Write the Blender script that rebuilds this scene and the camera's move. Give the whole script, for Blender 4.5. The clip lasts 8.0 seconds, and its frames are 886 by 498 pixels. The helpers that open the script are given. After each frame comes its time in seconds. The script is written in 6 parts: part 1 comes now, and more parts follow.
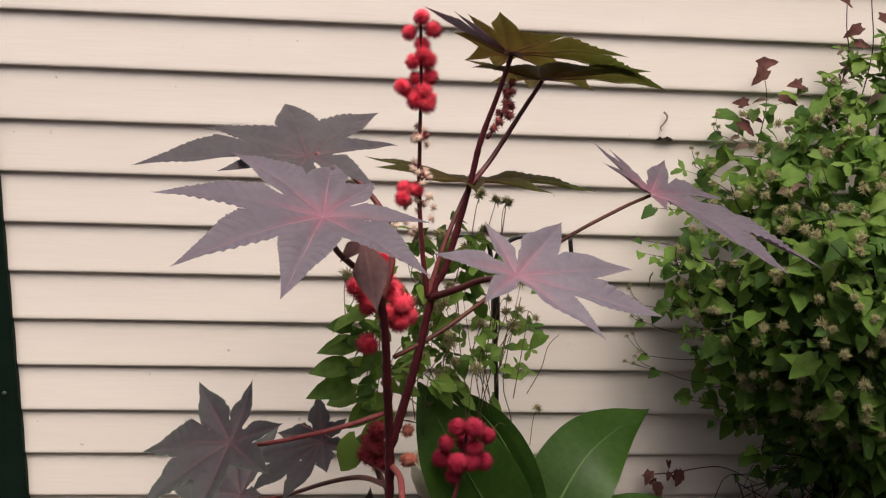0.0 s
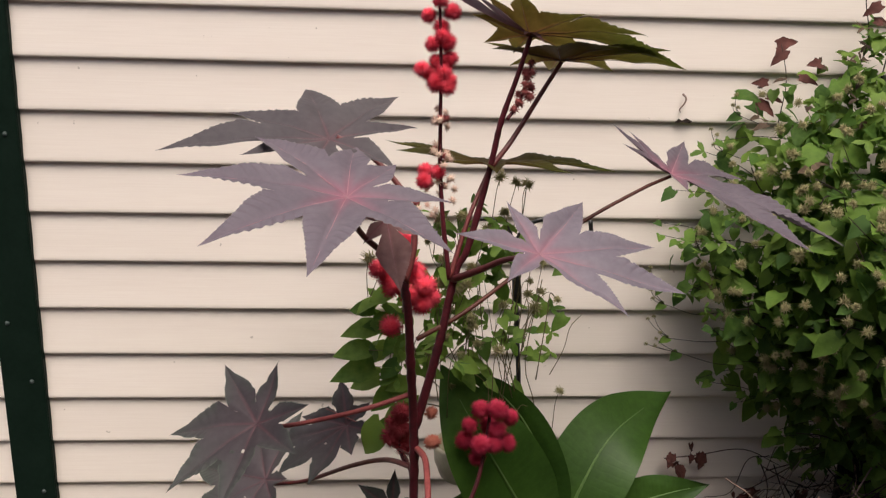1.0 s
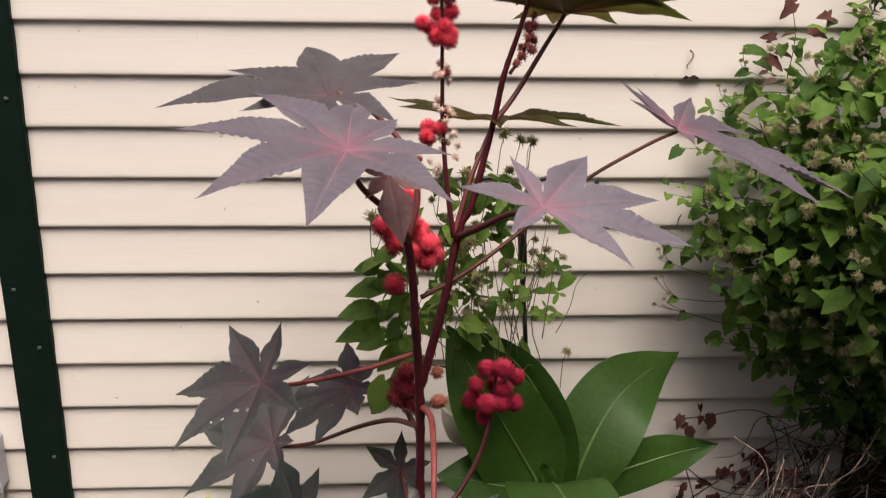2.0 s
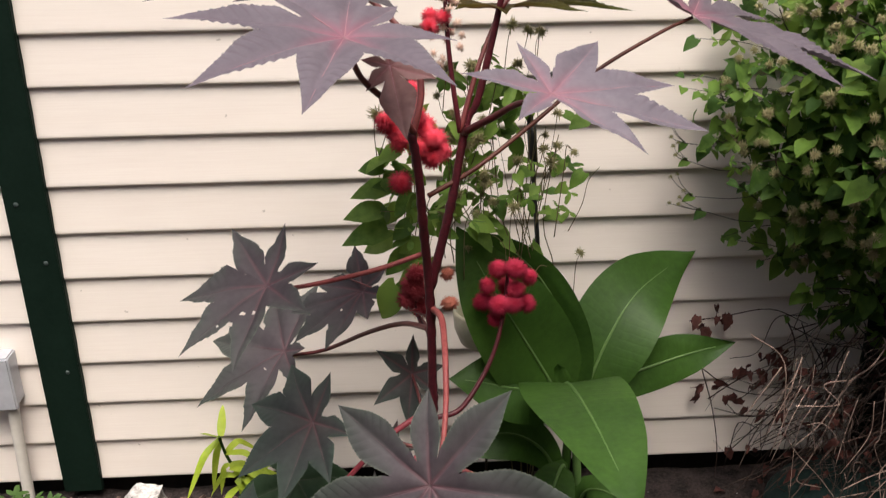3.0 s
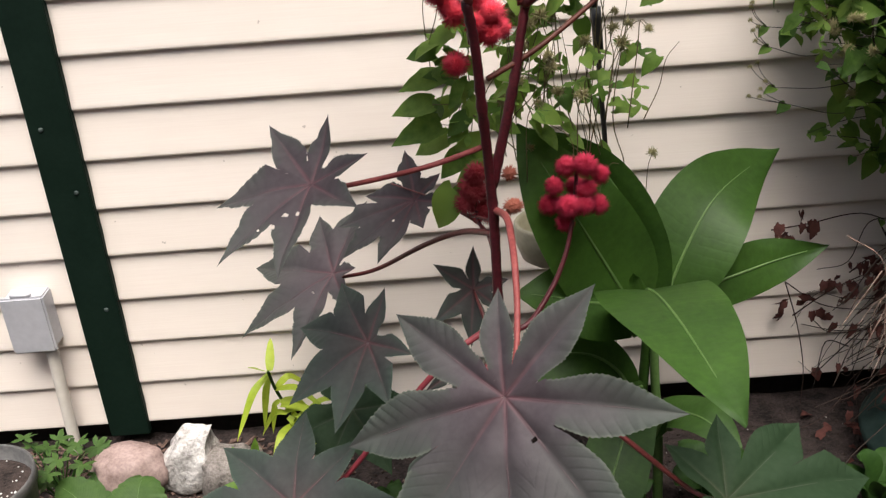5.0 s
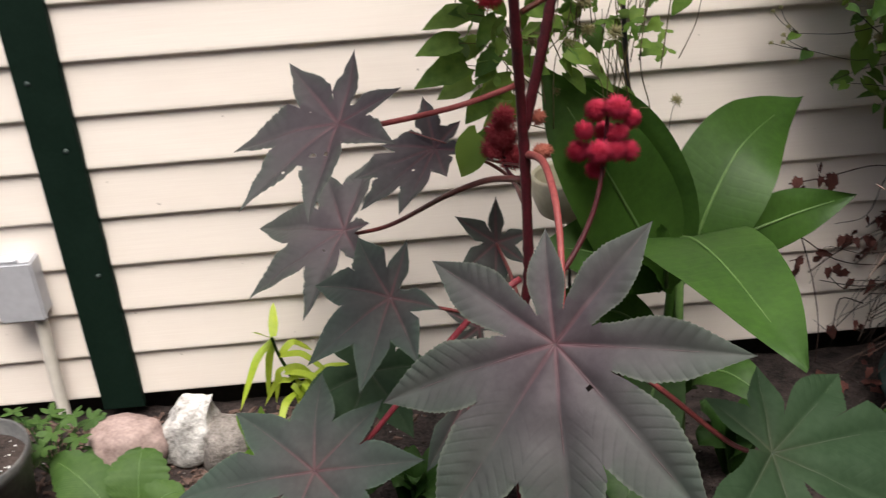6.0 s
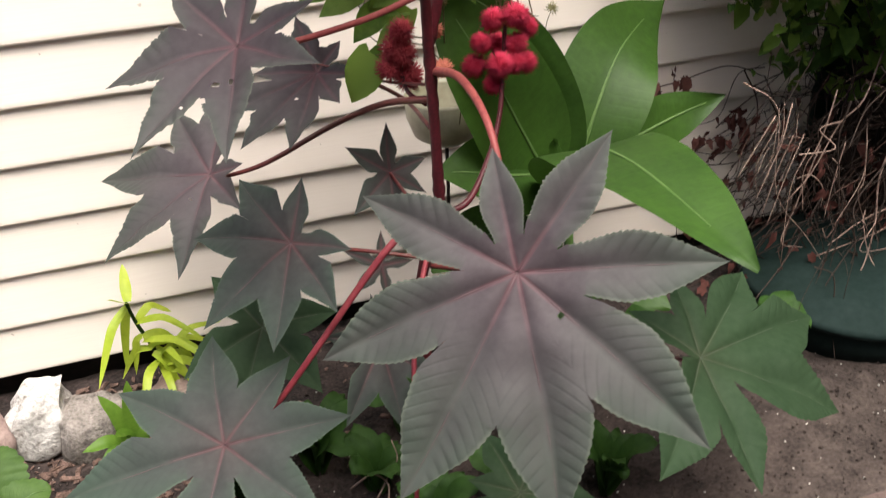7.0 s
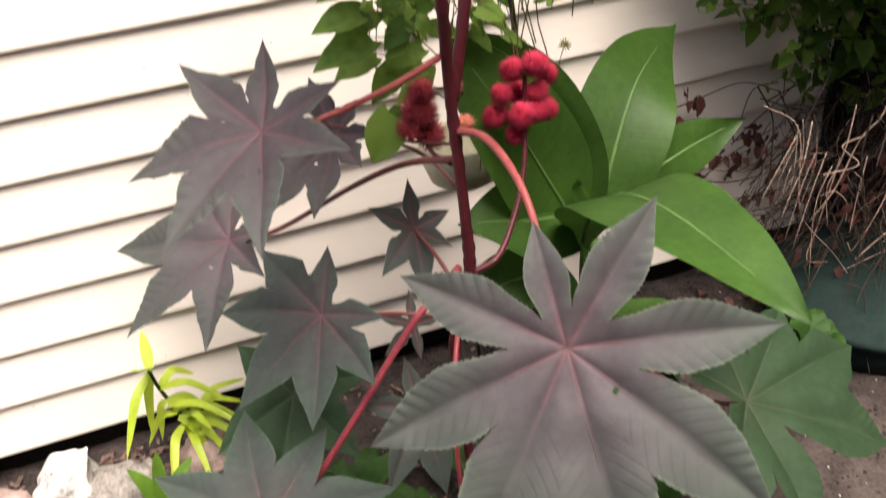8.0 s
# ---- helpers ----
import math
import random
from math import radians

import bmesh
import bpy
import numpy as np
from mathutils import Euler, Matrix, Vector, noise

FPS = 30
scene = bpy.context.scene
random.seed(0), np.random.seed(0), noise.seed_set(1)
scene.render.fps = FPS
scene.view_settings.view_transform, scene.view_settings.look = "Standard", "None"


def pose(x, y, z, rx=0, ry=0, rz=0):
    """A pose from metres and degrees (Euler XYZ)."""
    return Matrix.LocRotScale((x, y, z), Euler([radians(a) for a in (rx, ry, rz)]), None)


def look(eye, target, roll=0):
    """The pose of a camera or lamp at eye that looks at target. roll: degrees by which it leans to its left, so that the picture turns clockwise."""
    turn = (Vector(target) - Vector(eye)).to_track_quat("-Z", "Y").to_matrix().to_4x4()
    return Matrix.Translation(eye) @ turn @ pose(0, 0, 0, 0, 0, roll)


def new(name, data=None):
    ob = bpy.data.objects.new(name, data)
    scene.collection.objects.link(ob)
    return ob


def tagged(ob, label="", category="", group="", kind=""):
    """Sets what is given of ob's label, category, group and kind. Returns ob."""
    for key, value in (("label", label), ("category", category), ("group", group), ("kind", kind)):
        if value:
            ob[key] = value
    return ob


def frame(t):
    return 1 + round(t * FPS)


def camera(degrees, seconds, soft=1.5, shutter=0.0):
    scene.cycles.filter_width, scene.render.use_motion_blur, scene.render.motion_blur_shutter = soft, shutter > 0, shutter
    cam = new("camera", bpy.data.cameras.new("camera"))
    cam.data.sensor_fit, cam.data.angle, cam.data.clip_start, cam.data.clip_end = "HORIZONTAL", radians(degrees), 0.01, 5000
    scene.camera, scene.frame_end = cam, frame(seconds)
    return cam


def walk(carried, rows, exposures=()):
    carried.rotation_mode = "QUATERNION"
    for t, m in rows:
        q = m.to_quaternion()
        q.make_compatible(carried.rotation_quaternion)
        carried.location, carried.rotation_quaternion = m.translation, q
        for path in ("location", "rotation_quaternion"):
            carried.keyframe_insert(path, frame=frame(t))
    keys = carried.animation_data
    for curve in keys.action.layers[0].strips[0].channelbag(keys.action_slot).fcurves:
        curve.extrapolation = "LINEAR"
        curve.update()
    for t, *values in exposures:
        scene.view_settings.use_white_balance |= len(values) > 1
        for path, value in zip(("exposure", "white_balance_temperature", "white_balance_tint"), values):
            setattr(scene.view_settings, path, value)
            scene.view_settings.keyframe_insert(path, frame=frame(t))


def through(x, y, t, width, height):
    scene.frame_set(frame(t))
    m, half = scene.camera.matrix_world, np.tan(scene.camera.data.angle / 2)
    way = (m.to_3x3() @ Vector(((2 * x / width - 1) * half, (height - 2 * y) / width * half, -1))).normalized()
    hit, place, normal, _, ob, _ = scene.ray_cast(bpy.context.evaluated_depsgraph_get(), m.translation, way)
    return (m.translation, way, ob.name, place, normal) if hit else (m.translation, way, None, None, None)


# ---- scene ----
cam = camera(50.6, 8.0, 1.2, 0.35)
PATH = [
    (0, (-0.305, -1.829, 1.507), (-0.129, 0.076, 0.925), 2.8),
    (0.5, (-0.309, -1.834, 1.5), (-0.152, 0.077, 0.929), 2.2),
    (1, (-0.314, -1.842, 1.49), (-0.172, 0.063, 0.896), 1.8),
    (2.5, (-0.294, -1.831, 1.437), (-0.19, 0.037, 0.729), 0.2),
    (3, (-0.291, -1.812, 1.41), (-0.205, 0.02, 0.611), -0.8),
    (3.5, (-0.29, -1.782, 1.379), (-0.214, 0.037, 0.551), -1.3),
    (4, (-0.288, -1.756, 1.339), (-0.209, 0.045, 0.472), -1.5),
    (4.5, (-0.294, -1.73, 1.295), (-0.253, 0.074, 0.431), -3.2),
    (4.7, (-0.304, -1.718, 1.287), (-0.307, 0.085, 0.419), -4.1),
    (5.8, (-0.381, -1.692, 1.205), (-0.384, 0.101, 0.319), -4.7),
    (6, (-0.409, -1.663, 1.198), (-0.346, 0.118, 0.29), -4.0),
    (6.5, (-0.488, -1.596, 1.171), (-0.157, 0.125, 0.207), -2.4),
    (7, (-0.564, -1.537, 1.152), (-0.062, 0.088, 0.099), -2.2),
    (7.5, (-0.609, -1.504, 1.155), (-0.093, 0.06, 0.02), -3.5),
    (8, (-0.581, -1.458, 1.206), (-0.072, 0.162, 0.148), -5.8),
]
walk(cam, [(t, look(eye, target, roll)) for t, eye, target, roll in PATH],
     exposures=[(0.0, 0.09, 6550, 11), (1.0, 0.10, 6550, 11), (2.5, 0.29, 6450, 10), (3.5, 0.46, 6350, 9), (4.5, 0.53, 6300, 9), (6.0, 0.53, 6300, 8), (6.5, 0.58, 6350, 8), (7.0, 0.95, 6450, 8), (7.5, 1.14, 6600, 10), (8.0, 1.20, 6650, 10)])

# ---- world and light: a bright overcast sky ----
world = bpy.data.worlds.new("overcast_sky")
scene.world = world
world.use_nodes = True
wn = world.node_tree
sky = wn.nodes.new("ShaderNodeTexSky")
sky.sky_type = "NISHITA"
sky.sun_disc = False
sky.sun_elevation = radians(68)
sky.sun_rotation = radians(173)
sky.air_density, sky.dust_density, sky.ozone_density = 1.0, 6.0, 1.0
wn.nodes["Background"].inputs["Strength"].default_value = 0.15
wn.links.new(sky.outputs["Color"], wn.nodes["Background"].inputs["Color"])
sun = new("sun", bpy.data.lights.new("sun", "SUN"))
sun.data.energy, sun.data.angle, sun.data.color = 3.45, radians(38), (1.0, 0.95, 0.88)
sun.matrix_world = look((0.16, -1.3, 3.7), (0, 0, 0.4))


# ---- materials ----
def shader(name, rough=0.6, spec=0.5):
    m = bpy.data.materials.new(name)
    m.use_nodes = True
    b = m.node_tree.nodes["Principled BSDF"]
    b.inputs["Roughness"].default_value = rough
    b.inputs["Specular IOR Level"].default_value = spec
    return m, m.node_tree, b


def node(nt, kind, **values):
    n = nt.nodes.new(kind)
    for k, v in values.items():
        n.inputs[k].default_value = v
    return n


def world_coords(nt, scale=(1, 1, 1)):
    g = nt.nodes.new("ShaderNodeNewGeometry")
    m = node(nt, "ShaderNodeMapping", Scale=scale)
    nt.links.new(g.outputs["Position"], m.inputs["Vector"])
    return m.outputs["Vector"]


def noise_of(nt, vec, scale, detail=4.0, rough=0.55):
    n = node(nt, "ShaderNodeTexNoise", Scale=scale, Detail=detail, Roughness=rough)
    nt.links.new(vec, n.inputs["Vector"])
    return n.outputs["Fac"]


def ramp(nt, fac, *stops):
    r = nt.nodes.new("ShaderNodeValToRGB")
    e = r.color_ramp.elements
    while len(e) < len(stops):
        e.new(0.5)
    for el, (p, c) in zip(e, stops):
        el.position, el.color = p, (*c, 1) if len(c) == 3 else c
    nt.links.new(fac, r.inputs["Fac"])
    return r.outputs["Color"]


def mix(nt, fac, a, b, how="MIX"):
    m = nt.nodes.new("ShaderNodeMix")
    m.data_type, m.blend_type = "RGBA", how
    for sock, v in ((m.inputs[0], fac), (m.inputs[6], a), (m.inputs[7], b)):
        if isinstance(v, (int, float)):
            sock.default_value = v
        elif isinstance(v, tuple):
            sock.default_value = (*v, 1)
        else:
            nt.links.new(v, sock)
    return m.outputs[2]


def math_of(nt, op, a, b=0.0, clamp=False):
    m = nt.nodes.new("ShaderNodeMath")
    m.operation, m.use_clamp = op, clamp
    for i, v in enumerate((a, b)):
        if isinstance(v, (int, float)):
            m.inputs[i].default_value = v
        else:
            nt.links.new(v, m.inputs[i])
    return m.outputs[0]


def bump(nt, b, height, strength, dist=0.002):
    n = node(nt, "ShaderNodeBump", Strength=strength, Distance=dist)
    nt.links.new(height, n.inputs["Height"])
    nt.links.new(n.outputs["Normal"], b.inputs["Normal"])


def mottled(name, dark, light, scale, rough=0.7, spec=0.4, grain=0.4, dist=0.002, fine=8.0, metal=0.0):
    """A surface with blotches and a finer grain, and relief from both."""
    m, nt, b = shader(name, rough, spec)
    v = world_coords(nt)
    big, small = noise_of(nt, v, scale), noise_of(nt, v, scale * fine)
    f = math_of(nt, "ADD", math_of(nt, "MULTIPLY", big, 0.6), math_of(nt, "MULTIPLY", small, 0.4))
    nt.links.new(ramp(nt, f, (0.34, dark), (0.66, light)), b.inputs["Base Color"])
    b.inputs["Metallic"].default_value = metal
    if grain:
        bump(nt, b, f, grain, dist)
    return m


def siding_paint():
    m, nt, b = shader("cream_siding", 0.5, 0.4)
    v = world_coords(nt, (1, 1, 6))
    streak = noise_of(nt, world_coords(nt, (2, 2, 90)), 4.0)
    big = noise_of(nt, v, 2.5)
    f = math_of(nt, "ADD", math_of(nt, "MULTIPLY", big, 0.5), math_of(nt, "MULTIPLY", streak, 0.5))
    col = ramp(nt, f, (0.3, (0.775, 0.685, 0.615)), (0.7, (0.855, 0.775, 0.705)))
    rnd = nt.nodes.new("ShaderNodeObjectInfo").outputs["Random"]
    col = mix(nt, math_of(nt, "MULTIPLY", rnd, 0.12), col, (0.62, 0.55, 0.47))
    specks = ramp(nt, noise_of(nt, world_coords(nt), 55.0, 2.0), (0.755, (0, 0, 0)), (0.78, (1, 1, 1)))
    col = mix(nt, math_of(nt, "MULTIPLY", specks, 0.6), col, (0.33, 0.27, 0.22))
    nt.links.new(col, b.inputs["Base Color"])
    bump(nt, b, f, 0.12, 0.002)
    return m


def leaf_skin(name, dark, light, vein, ribs=95.0, rough=0.45, spec=0.5, rib_bump=0.5, blush=None, through=0.15, lean=0.9, rim=None, vary=0.12, islands=False, tip=None, tint=0.05, bow=0.0, glow=0.0032, flush=0.12):
    """A leaf: blotches, pinnate side veins from the leaf's own (along, across) coordinates, a little light passing through."""
    m, nt, b = shader(name, rough, spec)
    uv = nt.nodes.new("ShaderNodeUVMap")
    sep = nt.nodes.new("ShaderNodeSeparateXYZ")
    nt.links.new(uv.outputs["UV"], sep.inputs["Vector"])
    along, across = sep.outputs["X"], math_of(nt, "ABSOLUTE", sep.outputs["Y"])
    wob = noise_of(nt, world_coords(nt), 25.0)
    q = math_of(nt, "SUBTRACT", along, math_of(nt, "MULTIPLY", across, lean))
    q = math_of(nt, "SUBTRACT", q, math_of(nt, "MULTIPLY", math_of(nt, "MULTIPLY", across, across), bow))
    q = math_of(nt, "ADD", q, math_of(nt, "MULTIPLY", wob, 0.002 if bow else 0.012))
    wave = math_of(nt, "SINE", math_of(nt, "MULTIPLY", q, ribs * 6.283))
    ridge = math_of(nt, "POWER", math_of(nt, "ADD", math_of(nt, "MULTIPLY", wave, -0.5), 0.5), 7.0)
    v = world_coords(nt)
    f = math_of(nt, "ADD", math_of(nt, "MULTIPLY", noise_of(nt, v, 9.0), 0.6), math_of(nt, "MULTIPLY", noise_of(nt, v, 90.0), 0.4))
    rnd = nt.nodes.new("ShaderNodeObjectInfo").outputs["Random"]
    if islands:
        each = nt.nodes.new("ShaderNodeNewGeometry").outputs["Random Per Island"]
        rnd = math_of(nt, "FRACT", math_of(nt, "ADD", rnd, each))
    f = math_of(nt, "ADD", f, math_of(nt, "MULTIPLY", math_of(nt, "SUBTRACT", rnd, 0.5), vary))
    col = ramp(nt, f, (0.32, dark), (0.68, light))
    outer = math_of(nt, "MULTIPLY", math_of(nt, "SUBTRACT", across, 0.003), 70.0, True)
    if bow:
        outer = math_of(nt, "MULTIPLY", outer, math_of(nt, "MULTIPLY", math_of(nt, "SUBTRACT", along, 0.06), 16.0, True))
    col = mix(nt, math_of(nt, "MULTIPLY", math_of(nt, "MULTIPLY", ridge, outer), tint), col, vein)
    if tip:
        # older tissue towards the lobes' ends turns greener
        far = math_of(nt, "MULTIPLY", math_of(nt, "SUBTRACT", along, 0.05), 7.0, True)
        patch = math_of(nt, "ADD", noise_of(nt, v, 16.0), 0.15, True)
        col = mix(nt, math_of(nt, "MULTIPLY", far, patch), col, tip)
    if blush:
        # pigment gathers along the main ribs and towards the leaf's heart
        near = math_of(nt, "SUBTRACT", 1.0, math_of(nt, "DIVIDE", across, glow), True)
        heart = math_of(nt, "SUBTRACT", 1.0, math_of(nt, "DIVIDE", along, 0.085), True)
        k = math_of(nt, "MULTIPLY", math_of(nt, "MULTIPLY", near, math_of(nt, "ADD", heart, 0.05)), 0.5, True)
        col = mix(nt, k, col, blush)
        col = mix(nt, math_of(nt, "MULTIPLY", math_of(nt, "MULTIPLY", heart, heart), flush), col, blush)
    nt.links.new(col, b.inputs["Base Color"])
    if rim:
        # a thin paler margin
        ed = nt.nodes.new("ShaderNodeUVMap")
        ed.uv_map = "Edge"
        es = nt.nodes.new("ShaderNodeSeparateXYZ")
        nt.links.new(ed.outputs["UV"], es.inputs["Vector"])
        if tip:
            # the greener tissue follows the margin inwards
            wide = math_of(nt, "MULTIPLY", math_of(nt, "SUBTRACT", es.outputs["X"], 0.35), 1.1, True)
            col = mix(nt, math_of(nt, "MULTIPLY", wide, math_of(nt, "ADD", noise_of(nt, v, 14.0), 0.1, True)), col, tip)
        k = math_of(nt, "MULTIPLY", math_of(nt, "SUBTRACT", es.outputs["X"], 0.90), 4.5, True)
        col = mix(nt, k, col, rim)
        nt.links.new(col, b.inputs["Base Color"])
    h = math_of(nt, "ADD", math_of(nt, "MULTIPLY", math_of(nt, "MULTIPLY", ridge, outer), -0.9), math_of(nt, "MULTIPLY", noise_of(nt, v, 220.0), 0.6))
    bump(nt, b, h, rib_bump, 0.0018)
    t = nt.nodes.new("ShaderNodeBsdfTranslucent")
    nt.links.new(col, t.inputs["Color"])
    ms = nt.nodes.new("ShaderNodeMixShader")
    ms.inputs[0].default_value = through
    nt.links.new(b.outputs[0], ms.inputs[1])
    nt.links.new(t.outputs[0], ms.inputs[2])
    nt.links.new(ms.outputs[0], nt.nodes["Material Output"].inputs["Surface"])
    return m


def bed_soil():
    """Dark crumbly soil in the bed, trodden paler earth in front of it."""
    m, nt, b = shader("dark_soil", 0.95, 0.2)
    v = world_coords(nt)
    f = math_of(nt, "ADD", math_of(nt, "MULTIPLY", noise_of(nt, v, 22.0), 0.55), math_of(nt, "MULTIPLY", noise_of(nt, v, 150.0), 0.45))
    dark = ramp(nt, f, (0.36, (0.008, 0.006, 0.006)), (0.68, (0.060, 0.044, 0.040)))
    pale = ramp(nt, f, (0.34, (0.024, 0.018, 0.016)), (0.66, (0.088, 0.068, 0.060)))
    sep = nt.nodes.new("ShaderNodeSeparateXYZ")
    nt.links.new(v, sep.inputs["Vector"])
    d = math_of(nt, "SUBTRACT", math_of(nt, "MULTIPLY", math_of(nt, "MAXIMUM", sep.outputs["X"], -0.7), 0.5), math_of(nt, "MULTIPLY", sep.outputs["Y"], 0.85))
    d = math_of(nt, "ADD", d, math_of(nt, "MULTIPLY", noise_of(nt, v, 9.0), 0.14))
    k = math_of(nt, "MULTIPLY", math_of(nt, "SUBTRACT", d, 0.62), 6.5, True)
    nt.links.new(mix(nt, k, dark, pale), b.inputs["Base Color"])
    bump(nt, b, f, 1.0, 0.010)
    return m


SIDING = siding_paint()
GREEN_TRIM = mottled("dark_green_paint", (0.003, 0.010, 0.006), (0.006, 0.015, 0.010), 14.0, 0.65, 0.12, 0.2)
SOIL = bed_soil()
EARTH = mottled("dark_soil_crumb", (0.012, 0.009, 0.008), (0.075, 0.055, 0.048), 22.0, 0.95, 0.2, 1.0, 0.012, 7.0)
PAVER = mottled("pinkish_paver", (0.068, 0.045, 0.041), (0.135, 0.097, 0.090), 30.0, 0.9, 0.2, 0.5, 0.003, 7.0)
PERLITE = mottled("perlite", (0.55, 0.54, 0.52), (0.75, 0.74, 0.72), 60.0, 0.9, 0.2, 0.2)
SHEATH = mottled("dark_foundation", (0.012, 0.010, 0.009), (0.035, 0.03, 0.027), 8.0, 0.9, 0.2, 0.4)
STEM_RED = mottled("castor_stem", (0.031, 0.005, 0.007), (0.095, 0.011, 0.018), 30.0, 0.45, 0.35, 0.2)
STEM_PINK = mottled("castor_petiole", (0.187, 0.034, 0.036), (0.289, 0.072, 0.064), 24.0, 0.5, 0.3, 0.2)
STEM_ROSE = mottled("castor_petiole_rose", (0.143, 0.017, 0.027), (0.217, 0.036, 0.046), 24.0, 0.5, 0.3, 0.2)
STEM_DARK = mottled("castor_petiole_dark", (0.09, 0.018, 0.02), (0.17, 0.04, 0.035), 24.0, 0.4, 0.5, 0.2)
STEM_OLIVE = mottled("castor_petiole_olive", (0.055, 0.014, 0.010), (0.10, 0.028, 0.018), 24.0, 0.5, 0.3, 0.2)
LEAF_YOUNG = leaf_skin("castor_leaf_young", (0.106, 0.090, 0.112), (0.170, 0.145, 0.170), (0.101, 0.064, 0.083), 63.66, 0.62, 0.25, 0.18, (0.34, 0.125, 0.17), rim=(0.20, 0.18, 0.19), tint=0.3, glow=0.009, lean=0.55, bow=7.0, flush=0.22)
LEAF_LILAC = leaf_skin("castor_leaf_lilac", (0.085, 0.069, 0.086), (0.138, 0.115, 0.136), (0.069, 0.039, 0.055), 63.66, 0.64, 0.25, 0.2, (0.32, 0.095, 0.14), rim=(0.16, 0.15, 0.14), tint=0.28, glow=0.010, lean=0.55, bow=7.0, flush=0.22)
LEAF_BRONZE = leaf_skin("castor_leaf_bronze", (0.16, 0.085, 0.085), (0.27, 0.155, 0.15), (0.12, 0.05, 0.055), 63.66, 0.6, 0.3, 0.25, (0.26, 0.07, 0.08), 0.4, tint=0.3, lean=0.55, bow=7.0)
LEAF_SMOKE = leaf_skin("castor_leaf_smoky", (0.052, 0.044, 0.050), (0.087, 0.077, 0.081), (0.097, 0.081, 0.089), 63.66, 0.68, 0.18, 0.14, (0.18, 0.07, 0.085), rim=(0.16, 0.17, 0.14), lean=0.55, bow=7.0)
LEAF_OLD = leaf_skin("castor_leaf_old", (0.049, 0.040, 0.045), (0.083, 0.070, 0.076), (0.024, 0.019, 0.024), 63.66, 0.62, 0.22, 0.2, (0.19, 0.065, 0.08), rim=(0.14, 0.16, 0.12), tip=(0.050, 0.066, 0.052), tint=0.32, glow=0.0036, lean=0.55, bow=7.0, flush=0.06)
LEAF_MID = leaf_skin("castor_leaf_grey_green", (0.037, 0.041, 0.040), (0.061, 0.066, 0.063), (0.026, 0.028, 0.027), 63.66, 0.70, 0.12, 0.14, (0.17, 0.05, 0.06), rim=(0.10, 0.125, 0.095), tip=(0.040, 0.064, 0.046), tint=0.25, lean=0.55, bow=7.0)
LEAF_GREENISH = leaf_skin("castor_leaf_greenish", (0.017, 0.036, 0.015), (0.032, 0.056, 0.028), (0.028, 0.048, 0.026), 63.66, 0.7, 0.15, 0.2, (0.07, 0.07, 0.04), tint=0.2, lean=0.55, bow=7.0)
LEAF_OLIVE = leaf_skin("castor_leaf_olive", (0.050, 0.036, 0.008), (0.115, 0.085, 0.018), (0.10, 0.07, 0.03), 62.0, 0.5, 0.35, 0.2, (0.20, 0.05, 0.04), 0.6, tip=(0.065, 0.10, 0.016))
VEIN_PINK = mottled("vein_pink", (0.22, 0.105, 0.125), (0.27, 0.13, 0.15), 30.0, 0.5, 0.4, 0.0)
VEIN_DARK = mottled("vein_dull", (0.054, 0.031, 0.035), (0.076, 0.043, 0.047), 30.0, 0.5, 0.4, 0.0)
VEIN_GREEN = mottled("vein_dull_green", (0.03, 0.042, 0.026), (0.05, 0.062, 0.04), 30.0, 0.6, 0.3, 0.0)
CANNA = leaf_skin("canna_leaf", (0.022, 0.056, 0.008), (0.046, 0.104, 0.015), (0.055, 0.113, 0.024), 60.0, 0.52, 0.30, 0.10, None, 0.28, 0.15, rim=(0.16, 0.24, 0.10))
MIDRIB = mottled("canna_midrib", (0.071, 0.135, 0.034), (0.105, 0.176, 0.053), 20.0, 0.5, 0.3, 0.0)
VINE = leaf_skin("vine_leaf", (0.045, 0.095, 0.018), (0.136, 0.232, 0.039), (0.14, 0.19, 0.05), 160.0, 0.65, 0.18, 0.2, None, 0.4, vary=0.6, islands=True)
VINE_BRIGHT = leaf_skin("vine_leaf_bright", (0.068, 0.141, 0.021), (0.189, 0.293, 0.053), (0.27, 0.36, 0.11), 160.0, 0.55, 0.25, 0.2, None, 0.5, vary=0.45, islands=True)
DEAD = leaf_skin("withered_leaf", (0.045, 0.016, 0.014), (0.12, 0.045, 0.036), (0.14, 0.06, 0.05), 120.0, 0.8, 0.2, 0.5, None, 0.1)
MAUVE = leaf_skin("mauve_vine_leaf", (0.045, 0.028, 0.020), (0.11, 0.075, 0.05), (0.10, 0.10, 0.05), 160.0, 0.7, 0.2, 0.3, None, 0.25, vary=0.5)
CLIMBER = leaf_skin("climber_leaf", (0.075, 0.150, 0.022), (0.19, 0.30, 0.055), (0.20, 0.30, 0.09), 160.0, 0.55, 0.25, 0.2, None, 0.45, vary=0.5)
LIME = leaf_skin("lime_leaf", (0.30, 0.41, 0.025), (0.48, 0.57, 0.06), (0.52, 0.60, 0.12), 60.0, 0.45, 0.4, 0.1, None, 0.35, 0.2)
CLOVER = leaf_skin("clover_leaf", (0.034, 0.079, 0.013), (0.071, 0.131, 0.028), (0.090, 0.150, 0.053), 160.0, 0.6, 0.3, 0.25, None, 0.3)
SPROUT = leaf_skin("sprout_leaf", (0.075, 0.16, 0.015), (0.15, 0.26, 0.035), (0.16, 0.26, 0.06), 100.0, 0.5, 0.3, 0.15, None, 0.35)
